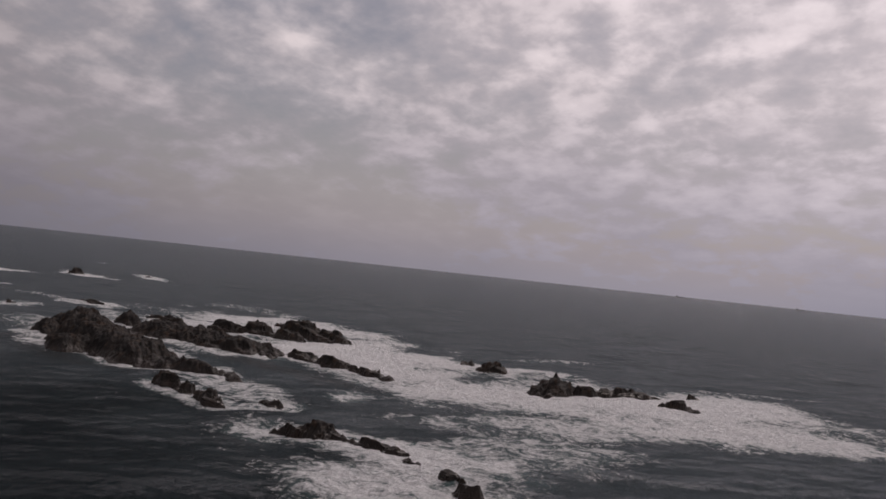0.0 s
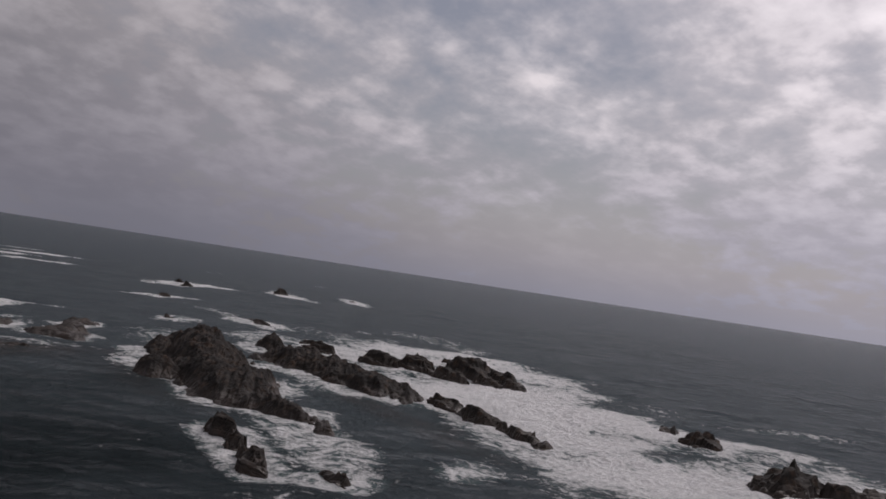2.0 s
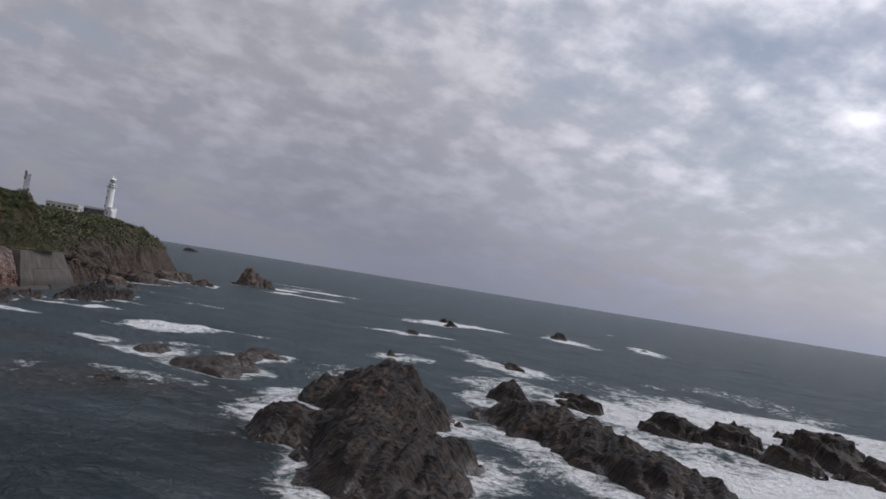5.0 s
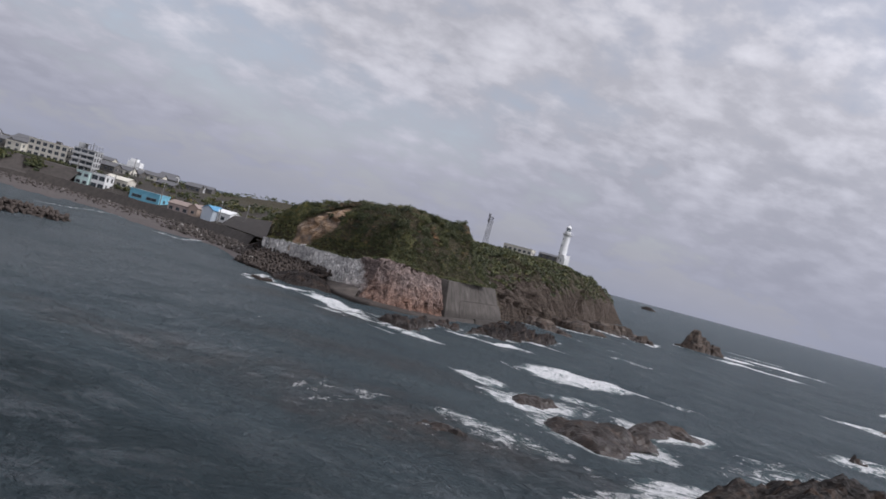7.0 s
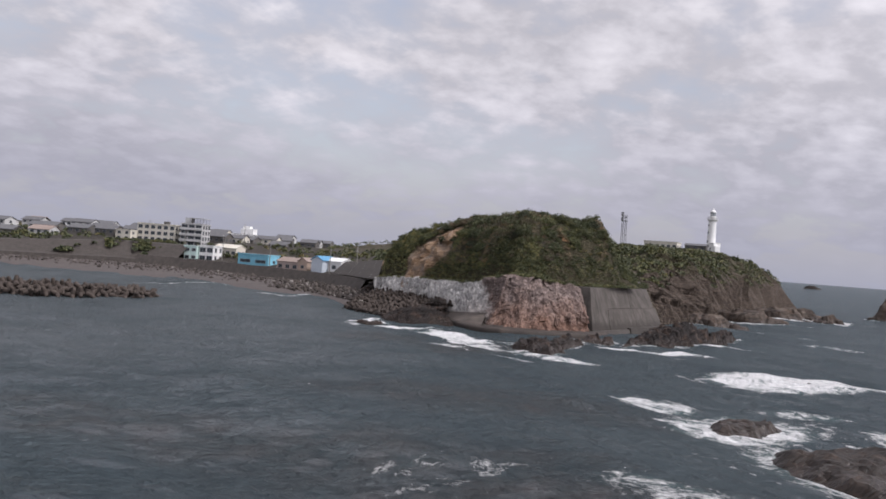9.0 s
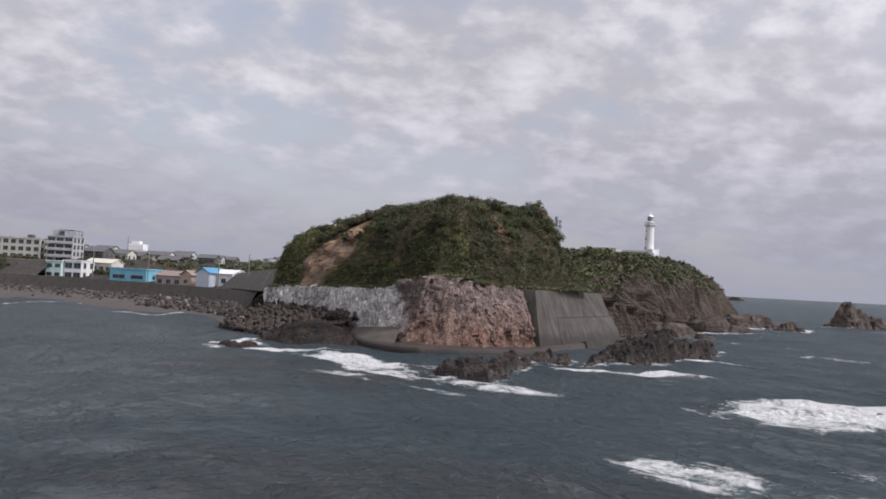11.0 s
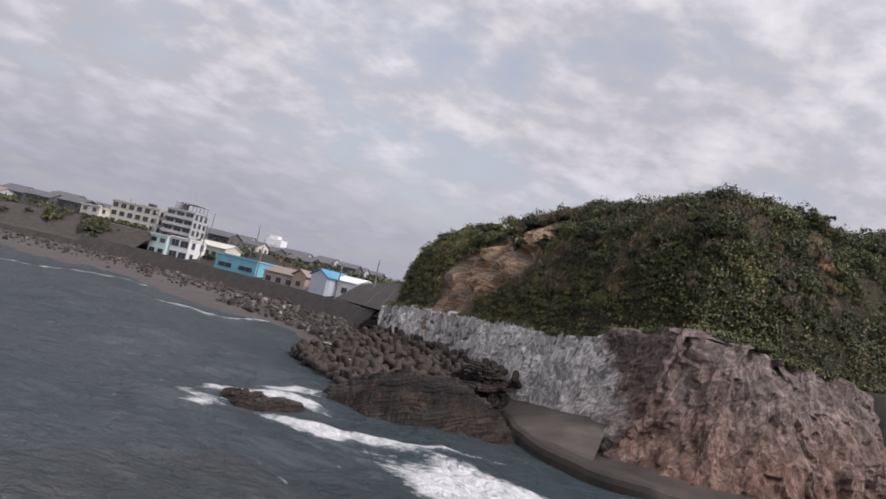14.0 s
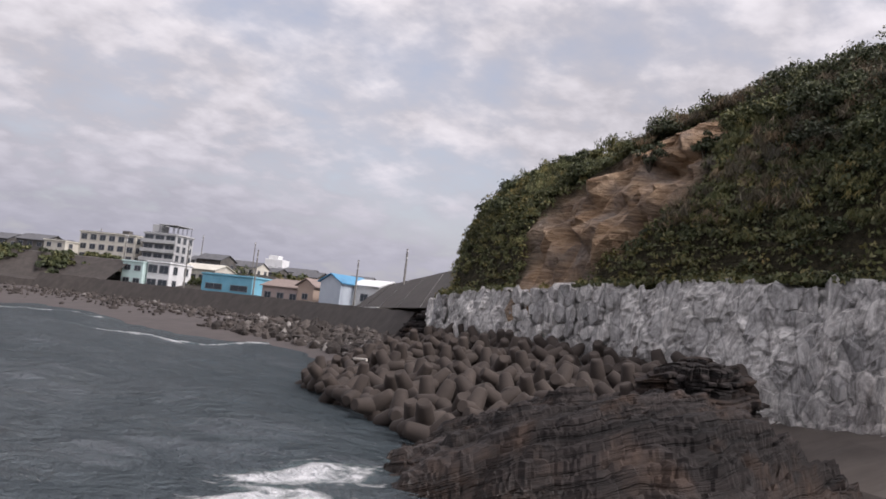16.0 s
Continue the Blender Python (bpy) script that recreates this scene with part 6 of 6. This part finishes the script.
# ------------------------------------------------------------------ lighthouse
def build_lighthouse():
    whole = empty("lighthouse", pose(-480, 401.4, 27.2), "white round lighthouse with gallery and domed lantern", "lighthouse")
    part("tower", lathe([(2.9, -3.0), (2.9, 0.0), (2.75, 0.05), (2.75, 1.2), (2.45, 1.3), (2.05, 16.0), (2.5, 16.9), (2.9, 17.1)], 28), WHITE, whole)
    part("gallery", lathe([(2.9, 17.1), (3.1, 17.2), (3.1, 17.5), (1.6, 17.55)], 28), WHITE, whole)
    for k in range(12):
        a = k * math.pi / 6
        part("rail_post", rod((2.9 * math.cos(a), 2.9 * math.sin(a), 17.5), (2.9 * math.cos(a), 2.9 * math.sin(a), 18.5), 0.05), WHITE, whole)
    part("rail", lathe([(2.84, 18.42), (2.96, 18.42), (2.96, 18.55), (2.84, 18.55)], 28), WHITE, whole)
    part("watch_room", lathe([(1.75, 17.5), (1.75, 19.2), (1.95, 19.3)], 24), WHITE, whole)
    lantern = part("lantern", lathe([(1.45, 19.3), (1.45, 21.4)], 16), LANTERN, whole, "glazed lantern room")
    for k in range(8):
        a = k * math.pi / 4
        part("glazing_bar", rod((1.47 * math.cos(a), 1.47 * math.sin(a), 19.3), (1.47 * math.cos(a), 1.47 * math.sin(a), 21.4), 0.06), WHITE, lantern)
    part("dome", lathe([(1.75, 21.4), (1.6, 21.9), (1.1, 22.5), (0.4, 22.9), (0.3, 23.4), (0.12, 23.6), (0.1, 24.3)], 24), WHITE, whole)
    for z, a in ((4.5, -2.4), (9.5, -2.4), (13.5, -2.4)):
        r = 2.45 - 0.027 * z
        bm = box(0.75, 0.3, 1.2, 0, -r, z, 0.03)
        bmesh.ops.rotate(bm, cent=(0, 0, 0), matrix=Matrix.Rotation(radians(0), 3, "Z"), verts=bm.verts)
        part("window", bm, GLASS, whole)
    part("annex", box(5.0, 4.2, 7.0, 4.8, -0.6, -2.8, 0.08), WHITE, whole)
    part("porch", box(3.0, 3.2, 5.4, 7.6, -1.2, -2.8, 0.08), WHITE, whole)
    part("door", box(0.95, 0.1, 2.0, 4.0, -2.72, 0.1, 0.02), GLASS, whole)
    part("parapet", box(5.3, 4.5, 0.35, 4.8, -0.6, 4.2, 0.05), WHITE, whole)


build_lighthouse()


# ------------------------------------------------------------------ houses
def wall_window(parent, x, y, z, w, h, side, sill=True):
    """A window in a wall: frame, pane, sill; side turns it round the house."""
    fr = bmesh.new()
    for dx, dz, ww, hh in ((0, h / 2, w + 0.16, 0.10), (0, -h / 2, w + 0.16, 0.10), (-w / 2, 0, 0.10, h), (w / 2, 0, 0.10, h), (0, 0, 0.07, h)):
        b = box(ww, 0.14, hh, dx, 0, dz - hh / 2)
        me = bpy.data.meshes.new("tmp")
        b.to_mesh(me)
        b.free()
        fr.from_mesh(me)
        bpy.data.meshes.remove(me)
    win = part("window", fr, STEEL, parent)
    win.matrix_local = pose(x, y, z, 0, 0, side)
    part("pane", box(w, 0.05, h, 0, 0.0, -h / 2), GLASS, win)
    return win


def build_house(x, y, z, w, d, h, yaw, wall, roof, floors, cols, side_cols=2, style="flat", label="", roof_h=1.6, win=(1.5, 1.2), extras=(), front_first=0):
    """x, y: middle of the front foot; the front looks along -y before the turn by yaw."""
    whole = empty("house", pose(x, y, z, 0, 0, yaw), label, "building", "town buildings")
    part("wall", box(w, d, h + 3.0, 0, d / 2, -3.0, 0.04), wall, whole)
    if style == "flat":
        part("roof", box(w + 0.5, d + 0.5, 0.35, 0, d / 2, h, 0.05), wall, whole)
        bm = box(w - 0.4, d - 0.4, 0.12, 0, d / 2, h + 0.35)
        part("roof_deck", bm, ROOF_GREY, whole)
    else:
        bm = bmesh.new()
        e, o = 0.45, 0.18
        if style == "gable_x":     # ridge runs along the front
            prof = [(-e, -o), (d / 2, roof_h), (d + e, -o), (d + e, -o + 0.16), (d / 2, roof_h + 0.2), (-e, -o + 0.16)]
            ends = [[bm.verts.new((sx * (w / 2 + 0.35), py, h + pz)) for py, pz in prof] for sx in (-1, 1)]
        else:                      # ridge runs back from the front
            prof = [(-w / 2 - e, -o), (0, roof_h), (w / 2 + e, -o), (w / 2 + e, -o + 0.16), (0, roof_h + 0.2), (-w / 2 - e, -o + 0.16)]
            ends = [[bm.verts.new((px, sy, h + pz)) for px, pz in prof] for sy in (-0.35, d + 0.35)]
        k = len(prof)
        for i in range(k):
            bm.faces.new((ends[0][i], ends[0][(i + 1) % k], ends[1][(i + 1) % k], ends[1][i]))
        bm.faces.new(ends[0])
        bm.faces.new(ends[1][::-1])
        bmesh.ops.recalc_face_normals(bm, faces=bm.faces)
        part("roof", bm, roof, whole)
        if style == "gable_x":
            for sx in (-1, 1):
                bm = bmesh.new()
                a = [bm.verts.new((sx * (w / 2 - 0.01), py, h + pz)) for py, pz in ((0, -0.05), (d, -0.05), (d / 2, roof_h))]
                b = [bm.verts.new((sx * (w / 2 - 0.25), py, h + pz)) for py, pz in ((0, -0.05), (d, -0.05), (d / 2, roof_h))]
                bm.faces.new(a), bm.faces.new(b[::-1])
                for i in range(3):
                    bm.faces.new((a[i], a[(i + 1) % 3], b[(i + 1) % 3], b[i]))
                bmesh.ops.recalc_face_normals(bm, faces=bm.faces)
                part("gable", bm, wall, whole)
        else:
            for yy in (0.01, d - 0.25):
                bm = bmesh.new()
                a = [bm.verts.new((px, yy, h + pz)) for px, pz in ((-w / 2, -0.05), (w / 2, -0.05), (0, roof_h))]
                b = [bm.verts.new((px, yy + 0.24, h + pz)) for px, pz in ((-w / 2, -0.05), (w / 2, -0.05), (0, roof_h))]
                bm.faces.new(a), bm.faces.new(b[::-1])
                for i in range(3):
                    bm.faces.new((a[i], a[(i + 1) % 3], b[(i + 1) % 3], b[i]))
                bmesh.ops.recalc_face_normals(bm, faces=bm.faces)
                part("gable", bm, wall, whole)
    storey = h / floors
    ww, hh = win
    for f in range(front_first, floors):
        zc = storey * (f + 0.55)
        for c in range(cols):
            wall_window(whole, -w / 2 + w * (c + 0.5) / cols, -0.03, zc, ww, hh, 0)
        for c in range(side_cols):
            wall_window(whole, w / 2 + 0.03, d * (c + 0.5) / side_cols, zc, min(ww, 1.4), hh, 90)
    for kind in extras:
        if kind == "bands":
            for f in range(1, floors):
                part("balcony", box(w + 0.6, 0.9, 0.16, 0, -0.45, storey * f, 0.02), wall, whole)
                part("parapet", box(w + 0.6, 0.1, 0.8, 0, -0.85, storey * f + 0.16, 0.02), wall, whole)
        elif kind == "stair_head":
            part("stair_head", box(w * 0.3, d * 0.4, 2.4, -w * 0.3, d * 0.5, h + 0.3, 0.04), wall, whole)
        elif kind == "roof_frame":
            for sx in np.linspace(-0.1, 0.46, 5):
                for sy in (0.1, 0.9):
                    part("post", rod((sx * w, sy * d, h + 0.3), (sx * w, sy * d, h + 2.6), 0.09), STEEL, whole)
            part("canopy", box(w * 0.62, d * 0.95, 0.15, w * 0.18, d * 0.5, h + 2.6, 0.03), GREY_PAINT, whole)
        elif kind == "tank":
            part("tank", box(2.2, 1.6, 1.2, w * 0.12, d * 0.5, h + 0.4, 0.05), DARK_WALL, whole)
        elif kind == "tower":
            part("upper_storey", box(w * 0.36, d * 0.6, 3.0, -w * 0.1, d * 0.5, h + 0.3, 0.05), wall, whole)
            part("upper_roof", box(w * 0.2, d * 0.35, 1.4, -w * 0.14, d * 0.5, h + 3.3, 0.04), wall, whole)
    return whole


HOUSES = [
    dict(x=-428, y=128.4, z=9.0, w=9.4, d=8.5, h=9.6, yaw=70, wall=GREY_PAINT, roof=ROOF_GREY, floors=4, cols=3, side_cols=3, label="four-storey pale grey block with a framed roof terrace", win=(2.5, 1.6), extras=("bands", "roof_frame", "stair_head")),
    dict(x=-434, y=113.6, z=9.8, w=17.0, d=11, h=7.6, yaw=70, wall=CREAM, roof=ROOF_GREY, floors=3, cols=6, side_cols=4, label="long three-storey cream building with a roof tank", win=(1.7, 1.4), extras=("tank",)),
    dict(x=-434, y=100.4, z=7.4, w=7.0, d=8, h=6.6, yaw=66, wall=CREAM, roof=ROOF_GREY, floors=3, cols=2, side_cols=2, label="three-storey cream house on the slope top", win=(1.3, 1.1)),
    dict(x=-395, y=131.0, z=4.2, w=5.4, d=8, h=5.6, yaw=66, wall=MINT, roof=ROOF_GREY, floors=2, cols=2, side_cols=1, label="pale mint-green two-storey house behind the bay wall", win=(1.6, 1.1)),
    dict(x=-393.5, y=136.9, z=4.0, w=5.8, d=8, h=6.2, yaw=66, wall=WHITE, roof=ROOF_GREY, floors=2, cols=2, side_cols=2, label="white two-storey house with wide windows", win=(2.3, 1.7)),
    dict(x=-403, y=143.6, z=5.8, w=10, d=7, h=4.4, yaw=60, wall=CREAM, roof=CREAM, floors=1, cols=4, side_cols=2, style="gable_x", label="low cream shed with a shallow roof", roof_h=1.2),
    dict(x=-374.5, y=154.6, z=3.6, w=12.8, d=8, h=5.0, yaw=58, wall=BLUE, roof=BLUE, floors=1, cols=2, side_cols=1, label="long bright blue building with a strip of windows", win=(4.2, 1.1)),
    dict(x=-359.5, y=166.6, z=3.6, w=9.0, d=8, h=3.9, yaw=54, wall=PINK, roof=ROOF_BROWN, floors=1, cols=3, side_cols=1, style="gable_x", label="pinkish low house with a brown roof", roof_h=1.3),
    dict(x=-353.0, y=171.4, z=3.8, w=3.6, d=7, h=4.2, yaw=54, wall=ORANGE, roof=ROOF_BROWN, floors=1, cols=1, side_cols=1, style="gable_y", label="small tan house with a gabled front", roof_h=1.2, win=(1.2, 1.0)),
    dict(x=-346.5, y=175.8, z=4.0, w=4.6, d=8, h=5.0, yaw=50, wall=PALE_BLUE, roof=ROOF_BLUE, floors=1, cols=0, side_cols=0, style="gable_y", label="pale clad shed with a bright blue roof", roof_h=1.3),
    dict(x=-346.0, y=181.6, z=4.4, w=6.0, d=7, h=4.6, yaw=50, wall=WHITE, roof=WHITE, floors=1, cols=1, side_cols=1, style="gable_x", label="white house behind the sloping apron", roof_h=1.0),
    dict(x=-506, y=151.5, z=11.5, w=19, d=10, h=4.6, yaw=70, wall=WHITE, roof=WHITE, floors=1, cols=3, side_cols=2, label="bright white terraced building on the rise", extras=("tower",)),
    dict(x=-470, y=145.0, z=11.0, w=9, d=8, h=3.2, yaw=66, wall=CREAM, roof=ROOF_GREY, floors=1, cols=3, side_cols=2, style="gable_x", label="cream house with a dark tiled roof"),
    dict(x=-448, y=138.0, z=11.0, w=8, d=8, h=3.4, yaw=66, wall=DARK_WALL, roof=ROOF_GREY, floors=1, cols=3, side_cols=2, style="gable_x", label="dark clad house with a grey tiled roof"),
    dict(x=-486, y=150.0, z=11.0, w=9, d=8, h=2.8, yaw=60, wall=DARK_WALL, roof=ROOF_GREY, floors=1, cols=2, side_cols=2, style="gable_x", label="low house with a grey tiled roof"),
    dict(x=-452, y=165.0, z=10.0, w=9, d=8, h=2.6, yaw=60, wall=DARK_WALL, roof=ROOF_GREY, floors=1, cols=2, side_cols=2, style="gable_x", label="low dark house among garden shrubs"),
    dict(x=-440, y=92.0, z=8.6, w=9, d=9, h=5.4, yaw=70, wall=DARK_WALL, roof=ROOF_GREY, floors=2, cols=3, side_cols=2, style="gable_x", label="dark two-storey house on the slope top"),
    dict(x=-446, y=80.0, z=8.4, w=9, d=9, h=5.2, yaw=72, wall=DARK_WALL, roof=ROOF_GREY, floors=2, cols=3, side_cols=2, style="gable_x", label="weathered dark house with a grey roof"),
    dict(x=-441, y=66.0, z=7.4, w=9, d=9, h=4.4, yaw=75, wall=GREY_PAINT, roof=ROOF_BROWN, floors=2, cols=3, side_cols=2, style="gable_x", label="grey house with a brown roof"),
    dict(x=-446, y=50.0, z=7.0, w=10, d=9, h=3.8, yaw=78, wall=DARK_WALL, roof=ROOF_GREY, floors=1, cols=3, side_cols=2, style="gable_x", label="low dark house on the terrace"),
    dict(x=-440, y=34.0, z=6.6, w=9, d=9, h=4.0, yaw=80, wall=CREAM, roof=ROOF_BROWN, floors=2, cols=3, side_cols=2, style="gable_y", label="cream house with a brown gabled roof"),
    dict(x=-448, y=18.0, z=6.4, w=10, d=9, h=3.4, yaw=84, wall=DARK_WALL, roof=ROOF_GREY, floors=1, cols=3, side_cols=2, style="gable_x", label="dark house with a wide tiled roof"),
    dict(x=-442, y=0.0, z=6.0, w=10, d=9, h=3.6, yaw=88, wall=GREY_PAINT, roof=ROOF_GREY, floors=2, cols=3, side_cols=2, style="gable_x", label="grey two-storey house above the revetment"),
    dict(x=-470, y=110.0, z=11.5, w=9, d=9, h=4.2, yaw=70, wall=GREY_PAINT, roof=ROOF_GREY, floors=2, cols=3, side_cols=2, style="gable_x", label="grey house behind the long cream block"),
    dict(x=-476, y=84.0, z=10.5, w=10, d=9, h=4.2, yaw=70, wall=CREAM, roof=ROOF_GREY, floors=2, cols=3, side_cols=2, style="gable_x", label="cream house farther up in the town"),
    dict(x=-478, y=60.0, z=9.5, w=10, d=9, h=4.2, yaw=72, wall=DARK_WALL, roof=ROOF_GREY, floors=2, cols=3, side_cols=2, style="gable_x", label="dark house farther up in the town"),
    # on the headland
    dict(x=-460.4, y=380.9, z=26.0, w=11, d=5, h=2.8, yaw=48, wall=DARK_WALL, roof=ROOF_GREY, floors=1, cols=3, side_cols=1, style="gable_x", label="low keeper's house with a dark roof", roof_h=0.9),
    dict(x=-430, y=345.0, z=24.2, w=16, d=8, h=3.8, yaw=48, wall=CREAM, roof=ROOF_GREY, floors=1, cols=6, side_cols=2, label="long flat-roofed building on the plateau"),
    dict(x=-400, y=268.0, z=24.2, w=9, d=6, h=3.6, yaw=60, wall=GREY_PAINT, roof=ROOF_GREY, floors=1, cols=4, side_cols=2, label="small grey flat-roofed building on the plateau"),
    dict(x=-395, y=252.0, z=24.0, w=8, d=6, h=2.4, yaw=62, wall=DARK_WALL, roof=ROOF_GREY, floors=1, cols=3, side_cols=2, style="gable_x", label="low dark-roofed house on the plateau", roof_h=1.2),
]
# rows of lesser houses farther up in the town
town_rng = random.Random(21)
for row, (hx, first, last) in enumerate(((-462, -70, 30), (-492, -60, 190), (-520, -70, 190), (-548, -60, 200))):
    hy = first
    while hy < last:
        hw = town_rng.uniform(7.5, 11)
        px, py = hx + town_rng.uniform(-7, 7), hy
        hy += hw + town_rng.uniform(3, 13)
        if any(math.hypot(px - h["x"], py - h["y"]) < 11 for h in HOUSES):
            continue
        name, wall = town_rng.choice((("cream", CREAM), ("dark clad", DARK_WALL), ("grey", GREY_PAINT), ("dark clad", DARK_WALL), ("white", WHITE), ("grey", GREY_PAINT)))
        colour, roof = town_rng.choice((("grey", ROOF_GREY), ("brown", ROOF_BROWN), ("grey", ROOF_GREY)))
        tall = town_rng.random() < 0.5
        HOUSES.append(dict(x=px, y=py, z=float(ground(np.array([px]), np.array([py]))[0][0]) - 0.3, w=hw, d=8, h=4.6 if tall else 3.0, yaw=72 + town_rng.uniform(-8, 8), wall=wall, roof=roof, floors=2 if tall else 1, cols=3, side_cols=1,
                           style="gable_x", label="%s %s house with a %s roof" % (name, "two-storey" if tall else "low", colour), roof_h=1.5))
for spec in HOUSES:
    build_house(**spec)


def build_mast(x, y, z, h, label):
    """Lattice mast: four legs with cross braces and two drums near the top."""
    whole = empty("radio_mast", pose(x, y, z), label, "mast")
    c = [(-0.8, -0.8), (0.8, -0.8), (0.8, 0.8), (-0.8, 0.8)]
    for a, b in c:
        part("leg", rod((a * 1.3, b * 1.3, -2), (a, b, h), 0.13), STEEL, whole)
    for k in range(int(h / 1.6)):
        for i in range(4):
            p, q = c[i], c[(i + 1) % 4]
            part("brace", rod((*p, k * 1.6), (*q, k * 1.6 + 1.6), 0.07, 5), STEEL, whole)
    for zz in (h - 0.6, h - 3.0):
        part("platform", box(2.6, 2.6, 0.2, 0, 0, zz, 0.02), STEEL, whole)
        part("antenna", box(2.2, 0.5, 1.8, 0, -1.2, zz + 0.2, 0.05), STEEL, whole)


build_mast(-446, 333, 27.5, 13.0, "grey lattice radio mast on the plateau")


def build_pole(x, y, z, h, label="concrete utility pole with a cross arm", lean=0.0):
    whole = empty("utility_pole", pose(x, y, z, 0, lean, 0), label, "pole", "utility poles")
    part("pole", lathe([(0.19, -1.5), (0.13, h), (0.05, h + 0.05)], 10), WOOD_POLE, whole)
    for zz in (h - 0.6, h - 1.6):
        part("cross_arm", box(1.9, 0.12, 0.12, 0, 0, zz, 0.01), STEEL, whole)
        for dx in (-0.8, 0.0, 0.8):
            part("insulator", lathe([(0.05, zz + 0.12), (0.09, zz + 0.2), (0.04, zz + 0.36)], 8, dx), WHITE, whole)


for x, y, z, h in ((-325.8, 186.8, 8.6, 5.8), (-396.5, 128.5, 4.4, 11.5), (-392.0, 143.0, 4.2, 11.0), (-370.0, 160.5, 4.2, 10.0), (-440, 110, 10, 9), (-452, 150, 11, 10), (-480, 130, 12, 11), (-344, 180, 4.5, 8.5)):
    build_pole(x, y, z, h)


def build_ship(x, y, yaw, length, label):
    whole = empty("cargo_ship", pose(x, y, 0, 0, 0, yaw), label, "ship")
    bm = box(length, length * 0.16, length * 0.08, 0, 0, -length * 0.02, 0.0)
    for v in bm.verts:
        if v.co.x > 0:
            v.co.y *= 0.35
    part("hull", bm, DARK_WALL, whole)
    part("superstructure", box(length * 0.14, length * 0.12, length * 0.10, -length * 0.36, 0, length * 0.06, 0.2), GREY_PAINT, whole)
    part("mast", rod((-length * 0.34, 0, length * 0.14), (-length * 0.34, 0, length * 0.22), 0.6), STEEL, whole)


build_ship(1290, 4350, 8, 52, "small dark cargo ship on the horizon")
build_ship(1880, 4250, 5, 48, "faint dark ship on the horizon")


# ------------------------------------------------------------------ facing stones of the sea wall
def stone_mesh(seed):
    """A split slab: uneven outline in front, standing on end, with a thick back."""
    rng = np.random.RandomState(seed)
    n = 6
    a = np.sort(rng.uniform(0, 0.5, n) + np.arange(n)) / n * 2 * math.pi
    r = rng.uniform(0.42, 0.56, n)
    ring = np.stack([r * np.cos(a), r * np.sin(a)], 1)
    front = np.concatenate([ring * 0.92, (rng.uniform(0.10, 0.30, n))[:, None]], 1)[:, [0, 2, 1]]
    back = np.concatenate([ring * 1.08, np.full((n, 1), -0.25)], 1)[:, [0, 2, 1]]
    tip = np.array([[rng.uniform(-.3, .3), 0.24, rng.uniform(-.3, .3)]])
    v = np.concatenate([front, back, tip])
    v[:, 1] *= -1
    f = [(i, (i + 1) % n, 2 * n) for i in range(n)] + [(n + i, n + (i + 1) % n, (i + 1) % n, i) for i in range(n)]
    return mesh_of("stone", v, f, FACING)


STONES = [stone_mesh(k) for k in range(12)]


def face_stones():
    rng = np.random.RandomState(4)
    rows = wall_frames(0.25)
    count = 0
    for col in range(49):
        for row in range(6):
            d = 1.5 + col * 1.06 + (0.5 if row % 2 else 0) + rng.uniform(-.5, .5)
            x, y, top, lean, nx, ny = rows[min(int(d / 0.25), len(rows) - 1)]
            z = 0.9 + (row + 0.5 + rng.uniform(-.2, .2)) * (top - 1.1) / 6
            if z > top - 0.35 or count >= 280:
                continue
            back = lean * z / top
            ob = new("stone", STONES[rng.randint(12)])
            ob.parent = sea_wall
            turn = math.degrees(math.atan2(ny, nx)) + 90
            ob.matrix_world = pose(x - nx * back, y - ny * back, z, rng.uniform(-8, 8), rng.uniform(-22, 22), turn + rng.uniform(-14, 14)) @ Matrix.Diagonal((rng.uniform(0.7, 1.6), rng.uniform(0.4, 0.8), rng.uniform(0.8, 2.0), 1))
            count += 1


face_stones()
